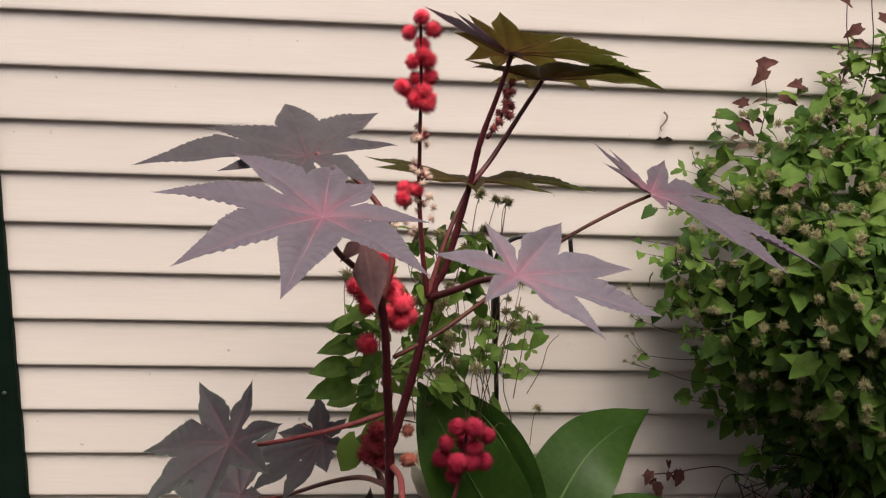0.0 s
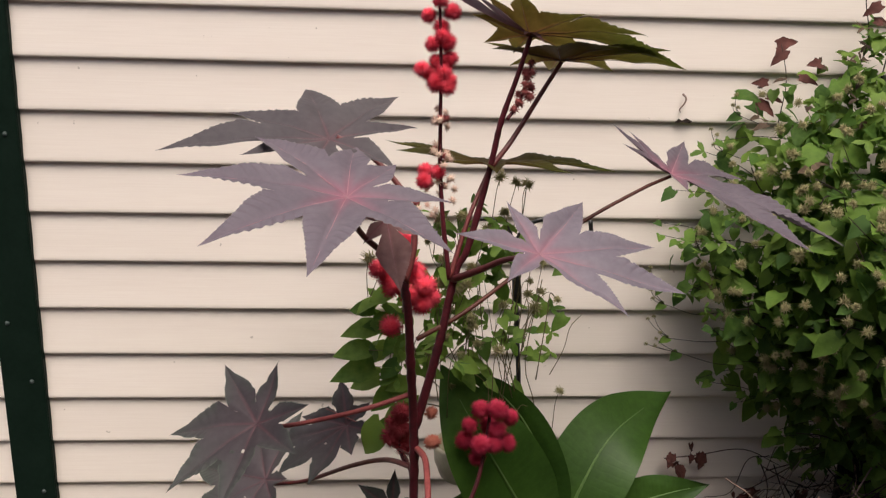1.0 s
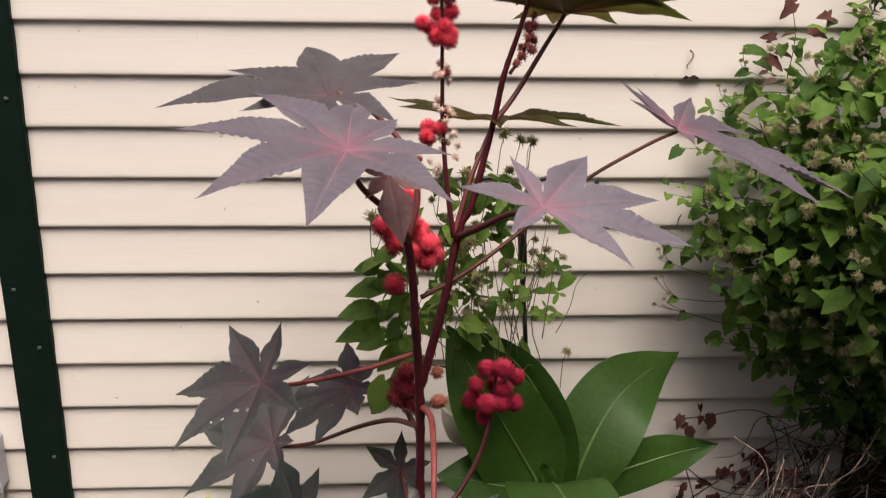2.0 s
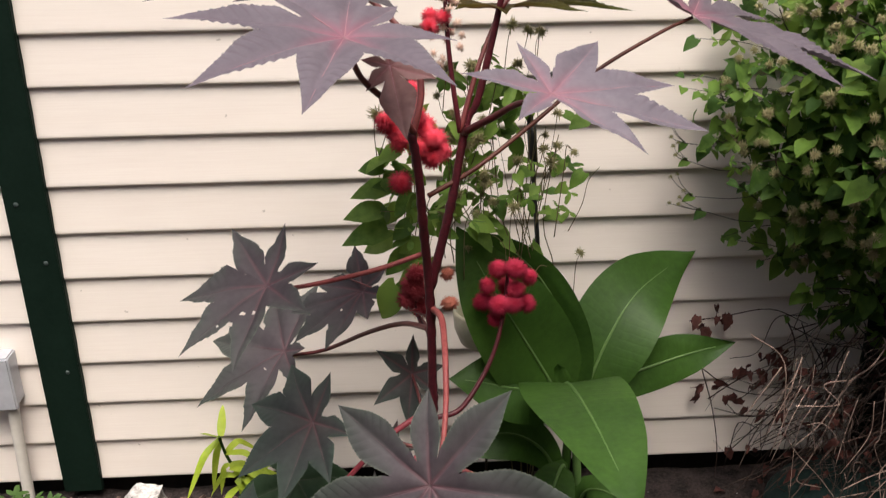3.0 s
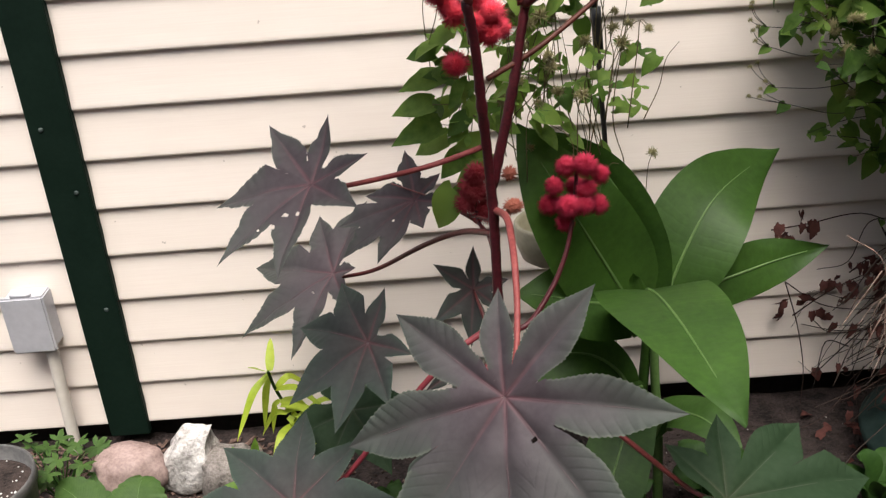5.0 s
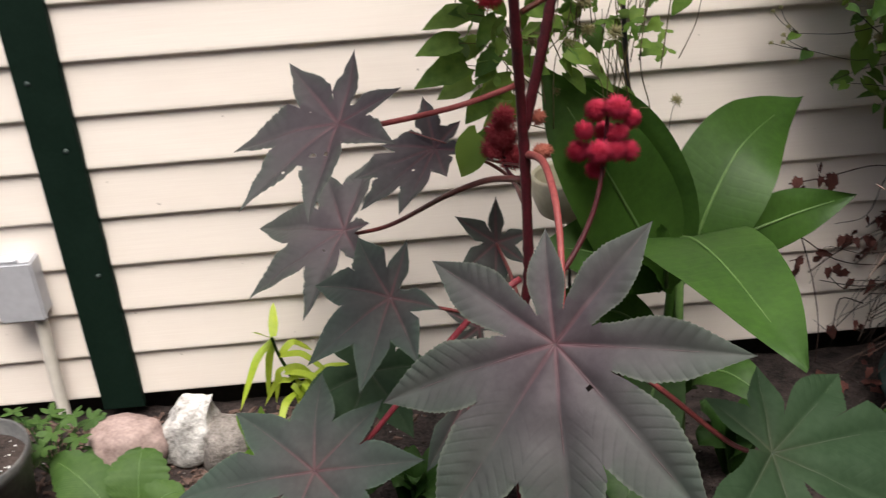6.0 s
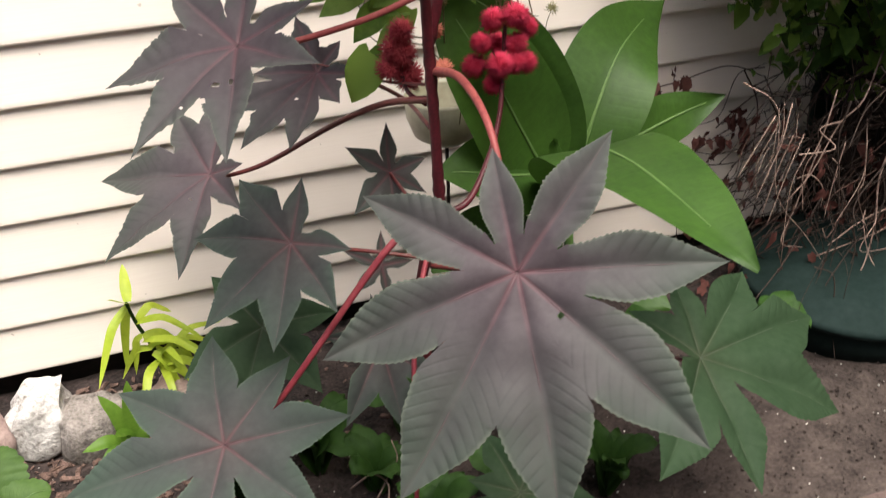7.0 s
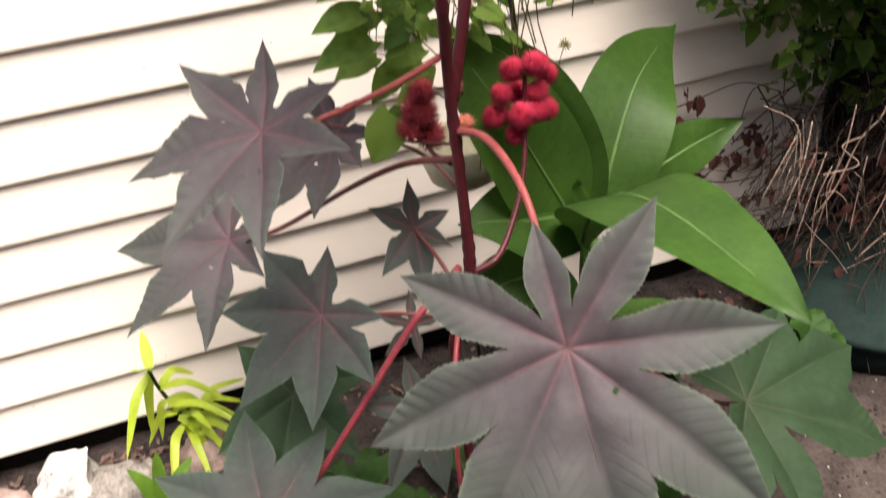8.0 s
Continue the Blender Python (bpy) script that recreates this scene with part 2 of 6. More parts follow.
LOWGREEN = leaf_skin("low_plant_leaf", (0.017, 0.046, 0.007), (0.036, 0.086, 0.015), (0.06, 0.13, 0.03), 100.0, 0.6, 0.22, 0.2, None, 0.25)
SEED = mottled("seed_plume", (0.18, 0.17, 0.07), (0.36, 0.32, 0.17), 40.0, 0.8, 0.2, 0.0)
VINE_STEM = mottled("vine_stem", (0.013, 0.008, 0.007), (0.039, 0.025, 0.018), 30.0, 0.8, 0.3, 0.3)
BROWN_STEM = mottled("brown_dead_stem", (0.025, 0.014, 0.010), (0.066, 0.038, 0.030), 30.0, 0.85, 0.2, 0.3)
WIRY_STEM = mottled("wiry_vine_stem", (0.07, 0.055, 0.025), (0.16, 0.13, 0.06), 30.0, 0.7, 0.3, 0.2)
TWIG = mottled("dry_twig", (0.135, 0.086, 0.070), (0.378, 0.270, 0.225), 20.0, 0.85, 0.2, 0.3)
CRIMSON = mottled("crimson_capsule", (0.435, 0.017, 0.053), (0.585, 0.056, 0.112), 60.0, 0.85, 0.2, 0.0)
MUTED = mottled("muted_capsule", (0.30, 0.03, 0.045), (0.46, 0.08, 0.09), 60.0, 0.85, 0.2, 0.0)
DULLBUD = mottled("dull_red_bud", (0.26, 0.045, 0.05), (0.46, 0.14, 0.13), 60.0, 0.8, 0.2, 0.0)
CAPSULE = mottled("red_capsule", (0.70, 0.03, 0.065), (0.88, 0.12, 0.17), 60.0, 0.85, 0.2, 0.0)
BLOSSOM = mottled("cream_blossom", (0.58, 0.36, 0.28), (0.78, 0.60, 0.48), 60.0, 0.7, 0.3, 0.0)
ORANGE = mottled("orange_bud", (0.42, 0.11, 0.075), (0.58, 0.22, 0.15), 60.0, 0.7, 0.3, 0.0)
GRANITE = mottled("pink_granite", (0.16, 0.105, 0.095), (0.37, 0.275, 0.25), 26.0, 0.75, 0.35, 0.5, 0.004, 6.0)
WHITESTONE = mottled("white_rough_stone", (0.12, 0.105, 0.095), (0.74, 0.71, 0.68), 30.0, 0.85, 0.3, 1.0, 0.008, 5.0)
GREYBOX = mottled("grey_metal_box", (0.42, 0.42, 0.45), (0.52, 0.52, 0.55), 8.0, 0.4, 0.5, 0.1, metal=0.2)
PVC = mottled("cream_conduit", (0.62, 0.57, 0.50), (0.72, 0.67, 0.60), 8.0, 0.4, 0.5, 0.1)
IRON = mottled("black_iron", (0.010, 0.010, 0.010), (0.022, 0.02, 0.02), 40.0, 0.4, 0.5, 0.3)
BIN = mottled("dark_green_plastic", (0.006, 0.015, 0.013), (0.014, 0.026, 0.024), 9.0, 0.8, 0.15, 0.1)
CUP = mottled("cream_glazed_bowl", (0.30, 0.27, 0.19), (0.42, 0.39, 0.28), 10.0, 0.4, 0.5, 0.1)
GREYPOT = mottled("weathered_dark_pot", (0.045, 0.045, 0.046), (0.13, 0.125, 0.12), 12.0, 0.6, 0.4, 0.3)
CHIP = mottled("mulch_chip", (0.022, 0.014, 0.012), (0.21, 0.135, 0.11), 75.0, 0.9, 0.2, 0.5)
GREYSTONE = mottled("grey_rough_stone", (0.060, 0.050, 0.044), (0.32, 0.285, 0.26), 40.0, 0.9, 0.3, 1.0, 0.008, 5.0)
BROWNSTONE = mottled("brown_smooth_stone", (0.085, 0.068, 0.060), (0.19, 0.155, 0.14), 18.0, 0.8, 0.3, 0.5, 0.003, 6.0)
# for the added, unseen wall behind the camera
BLOCK_GREY = mottled("sky_block_grey", (0.14, 0.13, 0.12), (0.24, 0.22, 0.20), 3.0, 0.8, 0.3, 0.2)
# for the added, unseen wall at the right
BLOCK_DARK = mottled("sky_block_dark", (0.02, 0.017, 0.014), (0.05, 0.04, 0.033), 6.0, 0.8, 0.3, 0.3)
SCREW = mottled("dull_screw", (0.03, 0.045, 0.04), (0.06, 0.075, 0.07), 60.0, 0.7, 0.3, 0.1)

# ---- mesh helpers ----
WORLD_OF = {}


def mesh_of(name, verts, faces, material, uvs=None, smooth=True):
    me = bpy.data.meshes.new(name)
    me.from_pydata([tuple(v) for v in verts], [], faces)
    me.materials.append(material)
    if uvs is not None:
        layer = me.uv_layers.new(name="UVMap")
        idx = np.empty(len(me.loops), dtype=np.int32)
        me.loops.foreach_get("vertex_index", idx)
        layer.data.foreach_set("uv", np.asarray(uvs, dtype=np.float32)[idx].ravel())
    if smooth:
        me.polygons.foreach_set("use_smooth", [True] * len(me.polygons))
    me.update()
    return me


def under(ob, parent, m=None):
    """Hangs ob under parent, at the world pose m."""
    m = m or Matrix.Identity(4)
    ob.parent = parent
    ob.matrix_basis = WORLD_OF[parent].inverted() @ m
    WORLD_OF[ob] = m
    return ob


def part(name, me, parent, label="", m=None):
    ob = under(new(name, me), parent, m)
    return tagged(ob, label) if label else ob


def thing(name, at, label, category, group="", kind=""):
    ob = new(name)
    ob.empty_display_size = 0.05
    ob.location = at
    WORLD_OF[ob] = Matrix.Translation(at)
    return tagged(ob, label, category, group, kind)


def solid(name, me, label, category="", group="", kind="", m=None):
    ob = new(name, me)
    if m:
        ob.matrix_basis = m
    WORLD_OF[ob] = m or Matrix.Identity(4)
    return tagged(ob, label, category, group, kind)


class Soup:
    """Vertices, faces and leaf coordinates gathered into one mesh."""

    def __init__(self):
        self.v, self.f, self.uv = [], [], []

    def add(self, verts, faces, uvs=None, m=None):
        n = len(self.v)
        self.v += [m @ Vector(p) for p in verts] if m else list(verts)
        self.f += [tuple(i + n for i in f) for f in faces]
        self.uv += uvs if uvs else [(0, 0)] * len(verts)
        return self

    def mesh(self, name, material, smooth=True):
        return mesh_of(name, self.v, self.f, material, self.uv, smooth)


def spline(points, steps):
    """Points along a smooth curve through the given ones."""
    p = [Vector(q) for q in points]
    p = [p[0] * 2 - p[1]] + p + [p[-1] * 2 - p[-2]]
    out = []
    for i in range(1, len(p) - 2):
        for k in range(steps):
            t = k / steps
            a, b, c, d = p[i - 1:i + 3]
            out.append(0.5 * ((2 * b) + (c - a) * t + (2 * a - 5 * b + 4 * c - d) * t * t + (3 * b - a - 3 * c + d) * t ** 3))
    return out + [p[-2]]


def tube(points, r0, r1, steps=6, sides=8, knots=0.0):
    """A tapered round stem through the points, closed at the ends."""
    line = spline(points, steps)
    verts, faces, n = [], [], len(line)
    side = Vector((0.3, 0.9, 0.2))
    for i, p in enumerate(line):
        d = (line[min(i + 1, n - 1)] - line[max(i - 1, 0)]).normalized()
        side = (side - d * side.dot(d)).normalized()
        up = d.cross(side)
        r = r0 + (r1 - r0) * i / (n - 1)
        if knots:
            r *= 1 + knots * (math.sin(i * 1.7) ** 8)
        verts += [p + (side * math.cos(a) + up * math.sin(a)) * r for a in (2 * math.pi * k / sides for k in range(sides))]
    for i in range(n - 1):
        for k in range(sides):
            a, b = i * sides + k, i * sides + (k + 1) % sides
            faces.append((a, b, b + sides, a + sides))
    faces.append(tuple(range(sides))[::-1])
    faces.append(tuple(range((n - 1) * sides, n * sides)))
    return verts, faces


def box(x0, x1, y0, y1, z0, z1, bevel=0.002):
    bm = bmesh.new()
    bmesh.ops.create_cube(bm, size=1)
    for v in bm.verts:
        v.co = Vector(((x0 + x1) / 2 + v.co.x * (x1 - x0), (y0 + y1) / 2 + v.co.y * (y1 - y0), (z0 + z1) / 2 + v.co.z * (z1 - z0)))
    if bevel:
        bmesh.ops.bevel(bm, geom=bm.edges[:], offset=bevel, segments=2, affect="EDGES")
    vs = [v.co.copy() for v in bm.verts]
    bm.verts.index_update()
    fs = [tuple(v.index for v in f.verts) for f in bm.faces]
    bm.free()
    return vs, fs


def lathe(profile, sides=32, squash=(1, 1)):
    """A turned shape from (radius, height) pairs; zero radii close it."""
    verts, faces = [], []
    n = len(profile)
    for r, z in profile:
        verts += [(r * squash[0] * math.cos(2 * math.pi * k / sides), r * squash[1] * math.sin(2 * math.pi * k / sides), z) for k in range(sides)]
    for i in range(n - 1):
        for k in range(sides):
            a, b = i * sides + k, i * sides + (k + 1) % sides
            faces.append((a, b, b + sides, a + sides))
    return verts, faces


def frame_for(n):
    """Leaf axes: along the wall, up the leaf, out of its face."""
    n = Vector(n).normalized()
    u = (Vector((1, 0, 0)) - n * n.x).normalized()
    return u, n.cross(u), n


# ---- the setting ----
BOARD, LOW = 0.1016, 0.07
GROUND = 0.03


def ground_height(x, y):
    fade = max(0.0, min(1.0, (3.0 - math.hypot(x, y)) / 2.0))
    h = noise.noise((x * 3.1, y * 3.1, 0.3)) * 0.012 + noise.noise((x * 14, y * 14, 4.0)) * 0.007 + noise.noise((x * 45, y * 45, 9.0)) * 0.004
    if y > -0.12:
        h -= 0.02
    return GROUND + h * fade


def build_ground():
    def steps(lo, hi, inner, outer):
        mid = list(np.arange(lo, hi + 1e-6, inner))
        far = [inner * 1.7 ** k for k in range(1, outer)]
        left = [lo - sum(far[:k + 1]) for k in range(len(far))][::-1]
        right = [hi + sum(far[:k + 1]) for k in range(len(far))]
        return left + mid + right
    xs, ys = steps(-1.6, 1.2, 0.014, 24), steps(-1.7, 0.25, 0.014, 24)
    verts = [(x, y, ground_height(x, y)) for y in ys for x in xs]
    w = len(xs)
    faces = [(j * w + i, j * w + i + 1, (j + 1) * w + i + 1, (j + 1) * w + i) for j in range(len(ys) - 1) for i in range(w - 1)]
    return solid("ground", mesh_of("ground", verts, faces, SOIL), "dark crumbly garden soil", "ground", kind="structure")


build_ground()
wall_back = thing("wall_back", (0, 0, LOW), "wall of overlapping cream lap siding boards", "wall", kind="structure")
part("sheathing", mesh_of("sheathing", *box(-2.6, 2.0, 0.035, 0.15, 0.0, 2.7), SHEATH), wall_back)


def board_mesh(length):
    """One lap board: thick rounded lower lip, thin top that slips behind the board above."""
    prof = [(0.020, -0.001), (0.003, -0.001), (0.0008, 0.0005), (0.0, 0.003), (0.0, 0.008), (0.0105, BOARD + 0.014), (0.0145, BOARD + 0.014), (0.014, 0.012)]
    n, cuts = len(prof), 24
    verts = [(length * (k / cuts - 0.5), y + 0.0006 * noise.noise((k * 0.6, z * 9, 2.0)), z + 0.0005 * noise.noise((k * 0.4, 3.0, 1.0))) for k in range(cuts + 1) for y, z in prof]
    faces = [(k * n + i, (k + 1) * n + i, (k + 1) * n + (i + 1) % n, k * n + (i + 1) % n) for k in range(cuts) for i in range(n)]
    faces += [tuple(range(n))[::-1], tuple(range(cuts * n, cuts * n + n))]
    return mesh_of("board", verts, faces, SIDING, smooth=False)


BOARD_MESH = board_mesh(4.4)
for k in range(25):
    part("board", BOARD_MESH, wall_back, m=Matrix.Translation((-0.3 + random.uniform(-0.002, 0.002), 0, LOW + k * BOARD)))

# unseen wall, added behind the camera to cut low sky light
wall_behind = solid("wall_behind", mesh_of("wall_behind", *box(-9.0, 3.0, -4.3, -4.1, 0.0, 4.2, 0.004), BLOCK_GREY), "unseen plain wall added behind the camera to block low sky", "wall", kind="structure")

# unseen dark wall, added to block sky and dim the lower right
wall_right = solid("wall_right", mesh_of("wall_right", *box(1.25, 1.37, -3.2, -0.03, 0.0, 2.4, 0.004), BLOCK_DARK), "unseen dark wall added at the right to block sky", "wall", kind="structure")

# the dark green post over the siding, with two rows of fasteners
trim = thing("trim", (-1.035, 0, 0.05), "dark green painted vertical trim board with screws", "trim", kind="structure")
part("plank", mesh_of("plank", *box(-1.086, -1.0, -0.012, 0.006, 0.045, 2.6, 0.002), GREEN_TRIM, None, False), trim)

# first board is the corner post; the rest are assumed and darken the right
trim_end = thing("trim", (0.80, 0, 0.05), "dark green painted corner board where the siding ends, with assumed dark boards beyond", "trim", kind="structure")
for x0, x1 in ((0.748, 0.905), (0.911, 1.10), (1.106, 1.30), (1.306, 1.5), (1.506, 1.9)):
    part("plank", mesh_of("plank", *box(x0, x1, -0.014, 0.006, 0.03, 2.6, 0.002), GREEN_TRIM, None, False), trim_end)


def screw_mesh():
    v, f = lathe([(0.0001, 0.003), (0.003, 0.0028), (0.0045, 0.0015), (0.005, 0.0)], 10)
    return mesh_of("screw", v, f, SCREW)


SCREW_MESH = screw_mesh()
for i in range(7):
    part("screw", SCREW_MESH, trim, m=Matrix.Translation((-1.026 - 0.036 * (i % 3 == 2), -0.012, 0.362 + 0.26 * i - 0.13 * (i % 3 == 2))) @ pose(0, 0, 0, 90))

# ---- castor bean plant ----
castor = thing("castor_bean_plant", (-0.25, -0.5, GROUND), "tall red-stemmed castor bean plant with purple star leaves", "plant")


def castor_leaf(at, n, lobes, skin, ribs, label, width=0.165, curl=0.10, seed=1, under_side=False, ragged=0.05, holes=(), peak=0.46, full=1.4, fold=0.7, teeth=0.6):
    """A star leaf: pointed toothed lobes (degrees, length, rise of the tip) round the place of its stalk."""
    rng = random.Random(seed)
    u, v, nn = frame_for(n)
    at = Vector(at)
    lobes = sorted(lobes)
    k = len(lobes)
    soup, ribs_made, edge_of = Soup(), [], []
    rows, cols = 96, 6

    def rise(x, y):
        """Height of the blade over its plane: the tips' rise, taken smoothly between lobes."""
        r, a = math.hypot(x, y), math.degrees(math.atan2(y, x))
        h = w = 0.0
        for la, ll, lh in lobes:
            d = (a - la + 180) % 360 - 180
            g = math.exp(-(d / 22.0) ** 2) + 1e-5
            q = r / ll
            h += g * (lh * q ** 1.5 + curl * ll * (q * (1 - q)) * 1.1)
            w += g
        return h / w + 0.004 * noise.noise((x * 22 + seed, y * 22, seed * 1.7)) * min(1, r / 0.05)

    for i, (a, length, tip) in enumerate(lobes):
        gap_r = ((a - lobes[i - 1][0]) % 360) / 2
        gap_l = ((lobes[(i + 1) % k][0] - a) % 360) / 2
        ca, sa = math.cos(radians(a)), math.sin(radians(a))
        wide = width * length * rng.uniform(0.94, 1.06)
        bend = rng.uniform(-0.05, 0.05) * length
        grid = {}
        tooth = [rng.uniform(0.4, 1.0) for _ in range(2 * rows + 4)]
        for r in range(rows + 1):
            s = r / rows
            x = s * length
            for c in range(-cols, cols + 1):
                gap = min(gap_l if c > 0 else gap_r, 62)
                root = x * math.tan(radians(gap))
                q = (1 - s) / (1 - peak)
                k1 = min(1.0, max(0.0, (s - 0.25) / (peak - 0.25)))
                body = wide * (0.70 + 0.30 * k1 * k1 * (3 - 2 * k1) if s < peak else (1 - (1 - q) ** full) * (0.74 + 0.26 * min(1.0, q * 1.6)))
                body *= 1 - ragged * max(0.0, noise.noise((s * 7 + seed * 3.1, a * 0.11, 4.0 if c > 0 else 9.0))) * 1.6 * min(1.0, s * 2)
                w = min(root, max(body, 0.0005))
                if w < root * 0.97 and abs(c) == cols and w > 0.003:
                    w += 0.0021 * teeth * tooth[r + (rows if c > 0 else 0)] * (1.0, -0.7, 0.1)[r % 3] * min(1, (1 - s) * 5)
                y = w * c / cols
                px, py = x, y + bend * max(0.0, s - 0.45) ** 2 * 2.5
                gx, gy = px * ca - py * sa, px * sa + py * ca
                h = rise(gx, gy) + fold * min(w, 0.05) * (abs(c) / cols) * (1 - 0.5 * abs(c) / cols) + 0.0058 * length * min(1.0, max(0.0, (s - 0.32) / 0.25)) * math.sin((x - abs(y) * 0.55 - y * y * 7) * 400) * (0.35 + 0.65 * min(1.0, abs(noise.noise((x * 9 + seed, a * 0.3 + (5 if y > 0 else 0), 2.0))) * 3)) * min(1.0, max(0.0, (abs(y) - 0.005) / 0.014)) * (0.0 if w > root * 0.97 else 1.0)
                grid[r, c] = len(soup.v)
                soup.v.append(at + u * gx + v * gy + nn * h)
                soup.uv.append((x, y))
                edge_of.append((abs(c) / cols if w < root * 0.97 else 0.0, 0.0))
        for r in range(rows):
            for c in range(-cols, cols):
                f = (grid[r, c], grid[r + 1, c], grid[r + 1, c + 1], grid[r, c + 1])
                cx, cy = (r + 0.5) / rows * length, (soup.uv[f[0]][1] + soup.uv[f[2]][1]) / 2
                hx, hy = cx * ca - cy * sa, cx * sa + cy * ca
                if any(math.hypot(hx - hr * math.cos(radians(ha)), hy - hr * math.sin(radians(ha))) < hw for ha, hr, hw in holes):
                    continue
                soup.f.append(f)
        line = []
        for s in (0.0, 0.15, 0.3, 0.45, 0.6, 0.75, 0.88):
            x, y = s * length, bend * max(0.0, s - 0.45) ** 2 * 2.5
            gx, gy = x * ca - y * sa, x * sa + y * ca
            line.append(at + u * gx + v * gy + nn * (rise(gx, gy) + (-0.0006 if under_side else -0.0001)))
        ribs_made.append(tube(line, 0.0009 * (length / 0.2) ** 0.5, 0.0002, 2, 6))
    me = soup.mesh("leaf", skin)
    idx = np.empty(len(me.loops), dtype=np.int32)
    me.loops.foreach_get("vertex_index", idx)
    me.uv_layers.new(name="Edge").data.foreach_set("uv", np.asarray(edge_of, dtype=np.float32)[idx].ravel())
    leaf = part("leaf", me, castor, label)
    for rib in ribs_made:
        part("vein", mesh_of("vein", *rib, ribs), leaf)
    return leaf


def stalk(name, points, r0, r1, material, label="", owner=None, knots=0.0, sides=10):
    v, f = tube(points, r0, r1, 7, sides, knots)
    return part(name, mesh_of(name, v, f, material), owner or castor, label)


castor_leaf((-0.352, -0.685, 1.196), (0.1, -0.18, 0.98), [(4, 0.138, 0.0), (61, 0.144, 0.0), (89, 0.18, 0.0), (126, 0.222, 0.0), (-178, 0.209, 0.016), (-136, 0.222, -0.005), (-99, 0.204, -0.007), (-52, 0.197, 0.017)], LEAF_LILAC, VEIN_PINK, "greyish lilac star leaf with pink ribs", seed=1, width=0.19, peak=0.4, full=1.25)
castor_leaf((-0.097, -0.66, 1.115), (0.21, -0.34, 0.92), [(17, 0.186, 0.008), (57, 0.159, 0.01), (114, 0.101, 0.014), (-178, 0.122, 0.015), (-126, 0.1, 0.008), (-44, 0.147, 0.001), (-11, 0.207, 0.002)], LEAF_YOUNG, VEIN_PINK, "greyish lilac star leaf with pink ribs", seed=2, width=0.17, peak=0.4, full=1.25)
castor_leaf((-0.384, -0.482, 1.231), (0.03, -0.27, 0.96), [(20, 0.141, 0), (59, 0.195, 0), (104, 0.184, 0), (155, 0.174, 0), (-170, 0.244, 0), (-150, 0.136, 0), (-100, 0.13, 0), (-40, 0.13, 0)], LEAF_SMOKE, VEIN_DARK, "greyish purple star leaf with darker ribs", seed=3, width=0.19, peak=0.4, full=1.25)
castor_leaf((0.187, -0.305, 1.148), (0.26, -0.12, 0.96), [(28, 0.2, 0.0), (68, 0.15, 0.03), (142, 0.1, 0.04), (166, 0.125, 0.05), (-168, 0.11, 0.03), (-86, 0.08, 0.0), (-57, 0.285, 0.014), (-36, 0.3, 0.006)], LEAF_LILAC, VEIN_PINK, "lilac star leaf hanging sideways with a torn edge", seed=4, ragged=0.15, peak=0.4, full=1.3, width=0.15)
castor_leaf((-0.093, -0.45, 1.384), (0.02, 0.36, 0.93), [(176, 0.085, 0.03), (-150, 0.08, 0.045), (-108, 0.105, 0.03), (-60, 0.12, 0.0), (-22, 0.17, -0.012), (4, 0.22, -0.03), (45, 0.14, 0.0), (95, 0.1, 0.0), (140, 0.08, 0.0)], LEAF_OLIVE, VEIN_DARK, "olive star leaf seen from below", seed=5, under_side=True, full=1.3, peak=0.4, width=0.22)
castor_leaf((-0.035, -0.4, 1.345), (0.0, 0.28, 0.96), [(176, 0.12, 0.035), (-162, 0.12, 0.0), (-105, 0.115, 0.0), (-60, 0.13, 0.0), (-22, 0.165, 0.01), (2, 0.2, -0.012), (40, 0.13, 0.0), (90, 0.1, 0.0), (135, 0.1, 0.0)], LEAF_OLIVE, VEIN_DARK, "olive star leaf seen from below", seed=6, under_side=True, full=1.3, peak=0.4, width=0.22)
castor_leaf((-0.136, -0.4, 1.18), (0.0, 0.17, 0.98), [(-5, 0.2, -0.015), (14, 0.17, 0.012), (60, 0.12, 0.0), (120, 0.12, 0.0), (170, 0.17, 0.04), (-172, 0.15, 0.024), (-148, 0.11, -0.005), (-90, 0.1, -0.01), (-40, 0.15, -0.01)], LEAF_OLIVE, VEIN_DARK, "dark star leaf seen edge on", seed=7, width=0.19, peak=0.4, full=1.3)
castor_leaf((-0.484, -0.604, 0.835), (-0.36, -0.33, 0.87), [(61, 0.088, 0.036), (116, 0.114, 0.038), (169, 0.149, -0.001), (-151, 0.156, -0.006), (-106, 0.145, -0.007), (-52, 0.117, 0.013), (-11, 0.095, 0.028)], LEAF_OLD, VEIN_DARK, "dark grey-purple star leaf with holes", seed=8, holes=((-122, 0.057, 0.0035), (-126, 0.079, 0.003), (-108, 0.05, 0.0025), (-140, 0.09, 0.0022)), ragged=0.2, peak=0.42, full=1.35, width=0.215)
castor_leaf((-0.363, -0.345, 0.695), (-0.25, -0.5, 0.83), [(-30, 0.06, 0.01), (44, 0.06, 0.0), (93, 0.08, 0.03), (160, 0.09, 0.0), (-170, 0.132, 0.008), (-148, 0.145, -0.015), (-116, 0.13, 0.02), (-78, 0.08, 0.03)], LEAF_OLD, VEIN_DARK, "dark grey-purple star leaf, smaller", seed=9, ragged=0.3, holes=((-135, 0.05, 0.002),), full=1.35, width=0.27, peak=0.45)
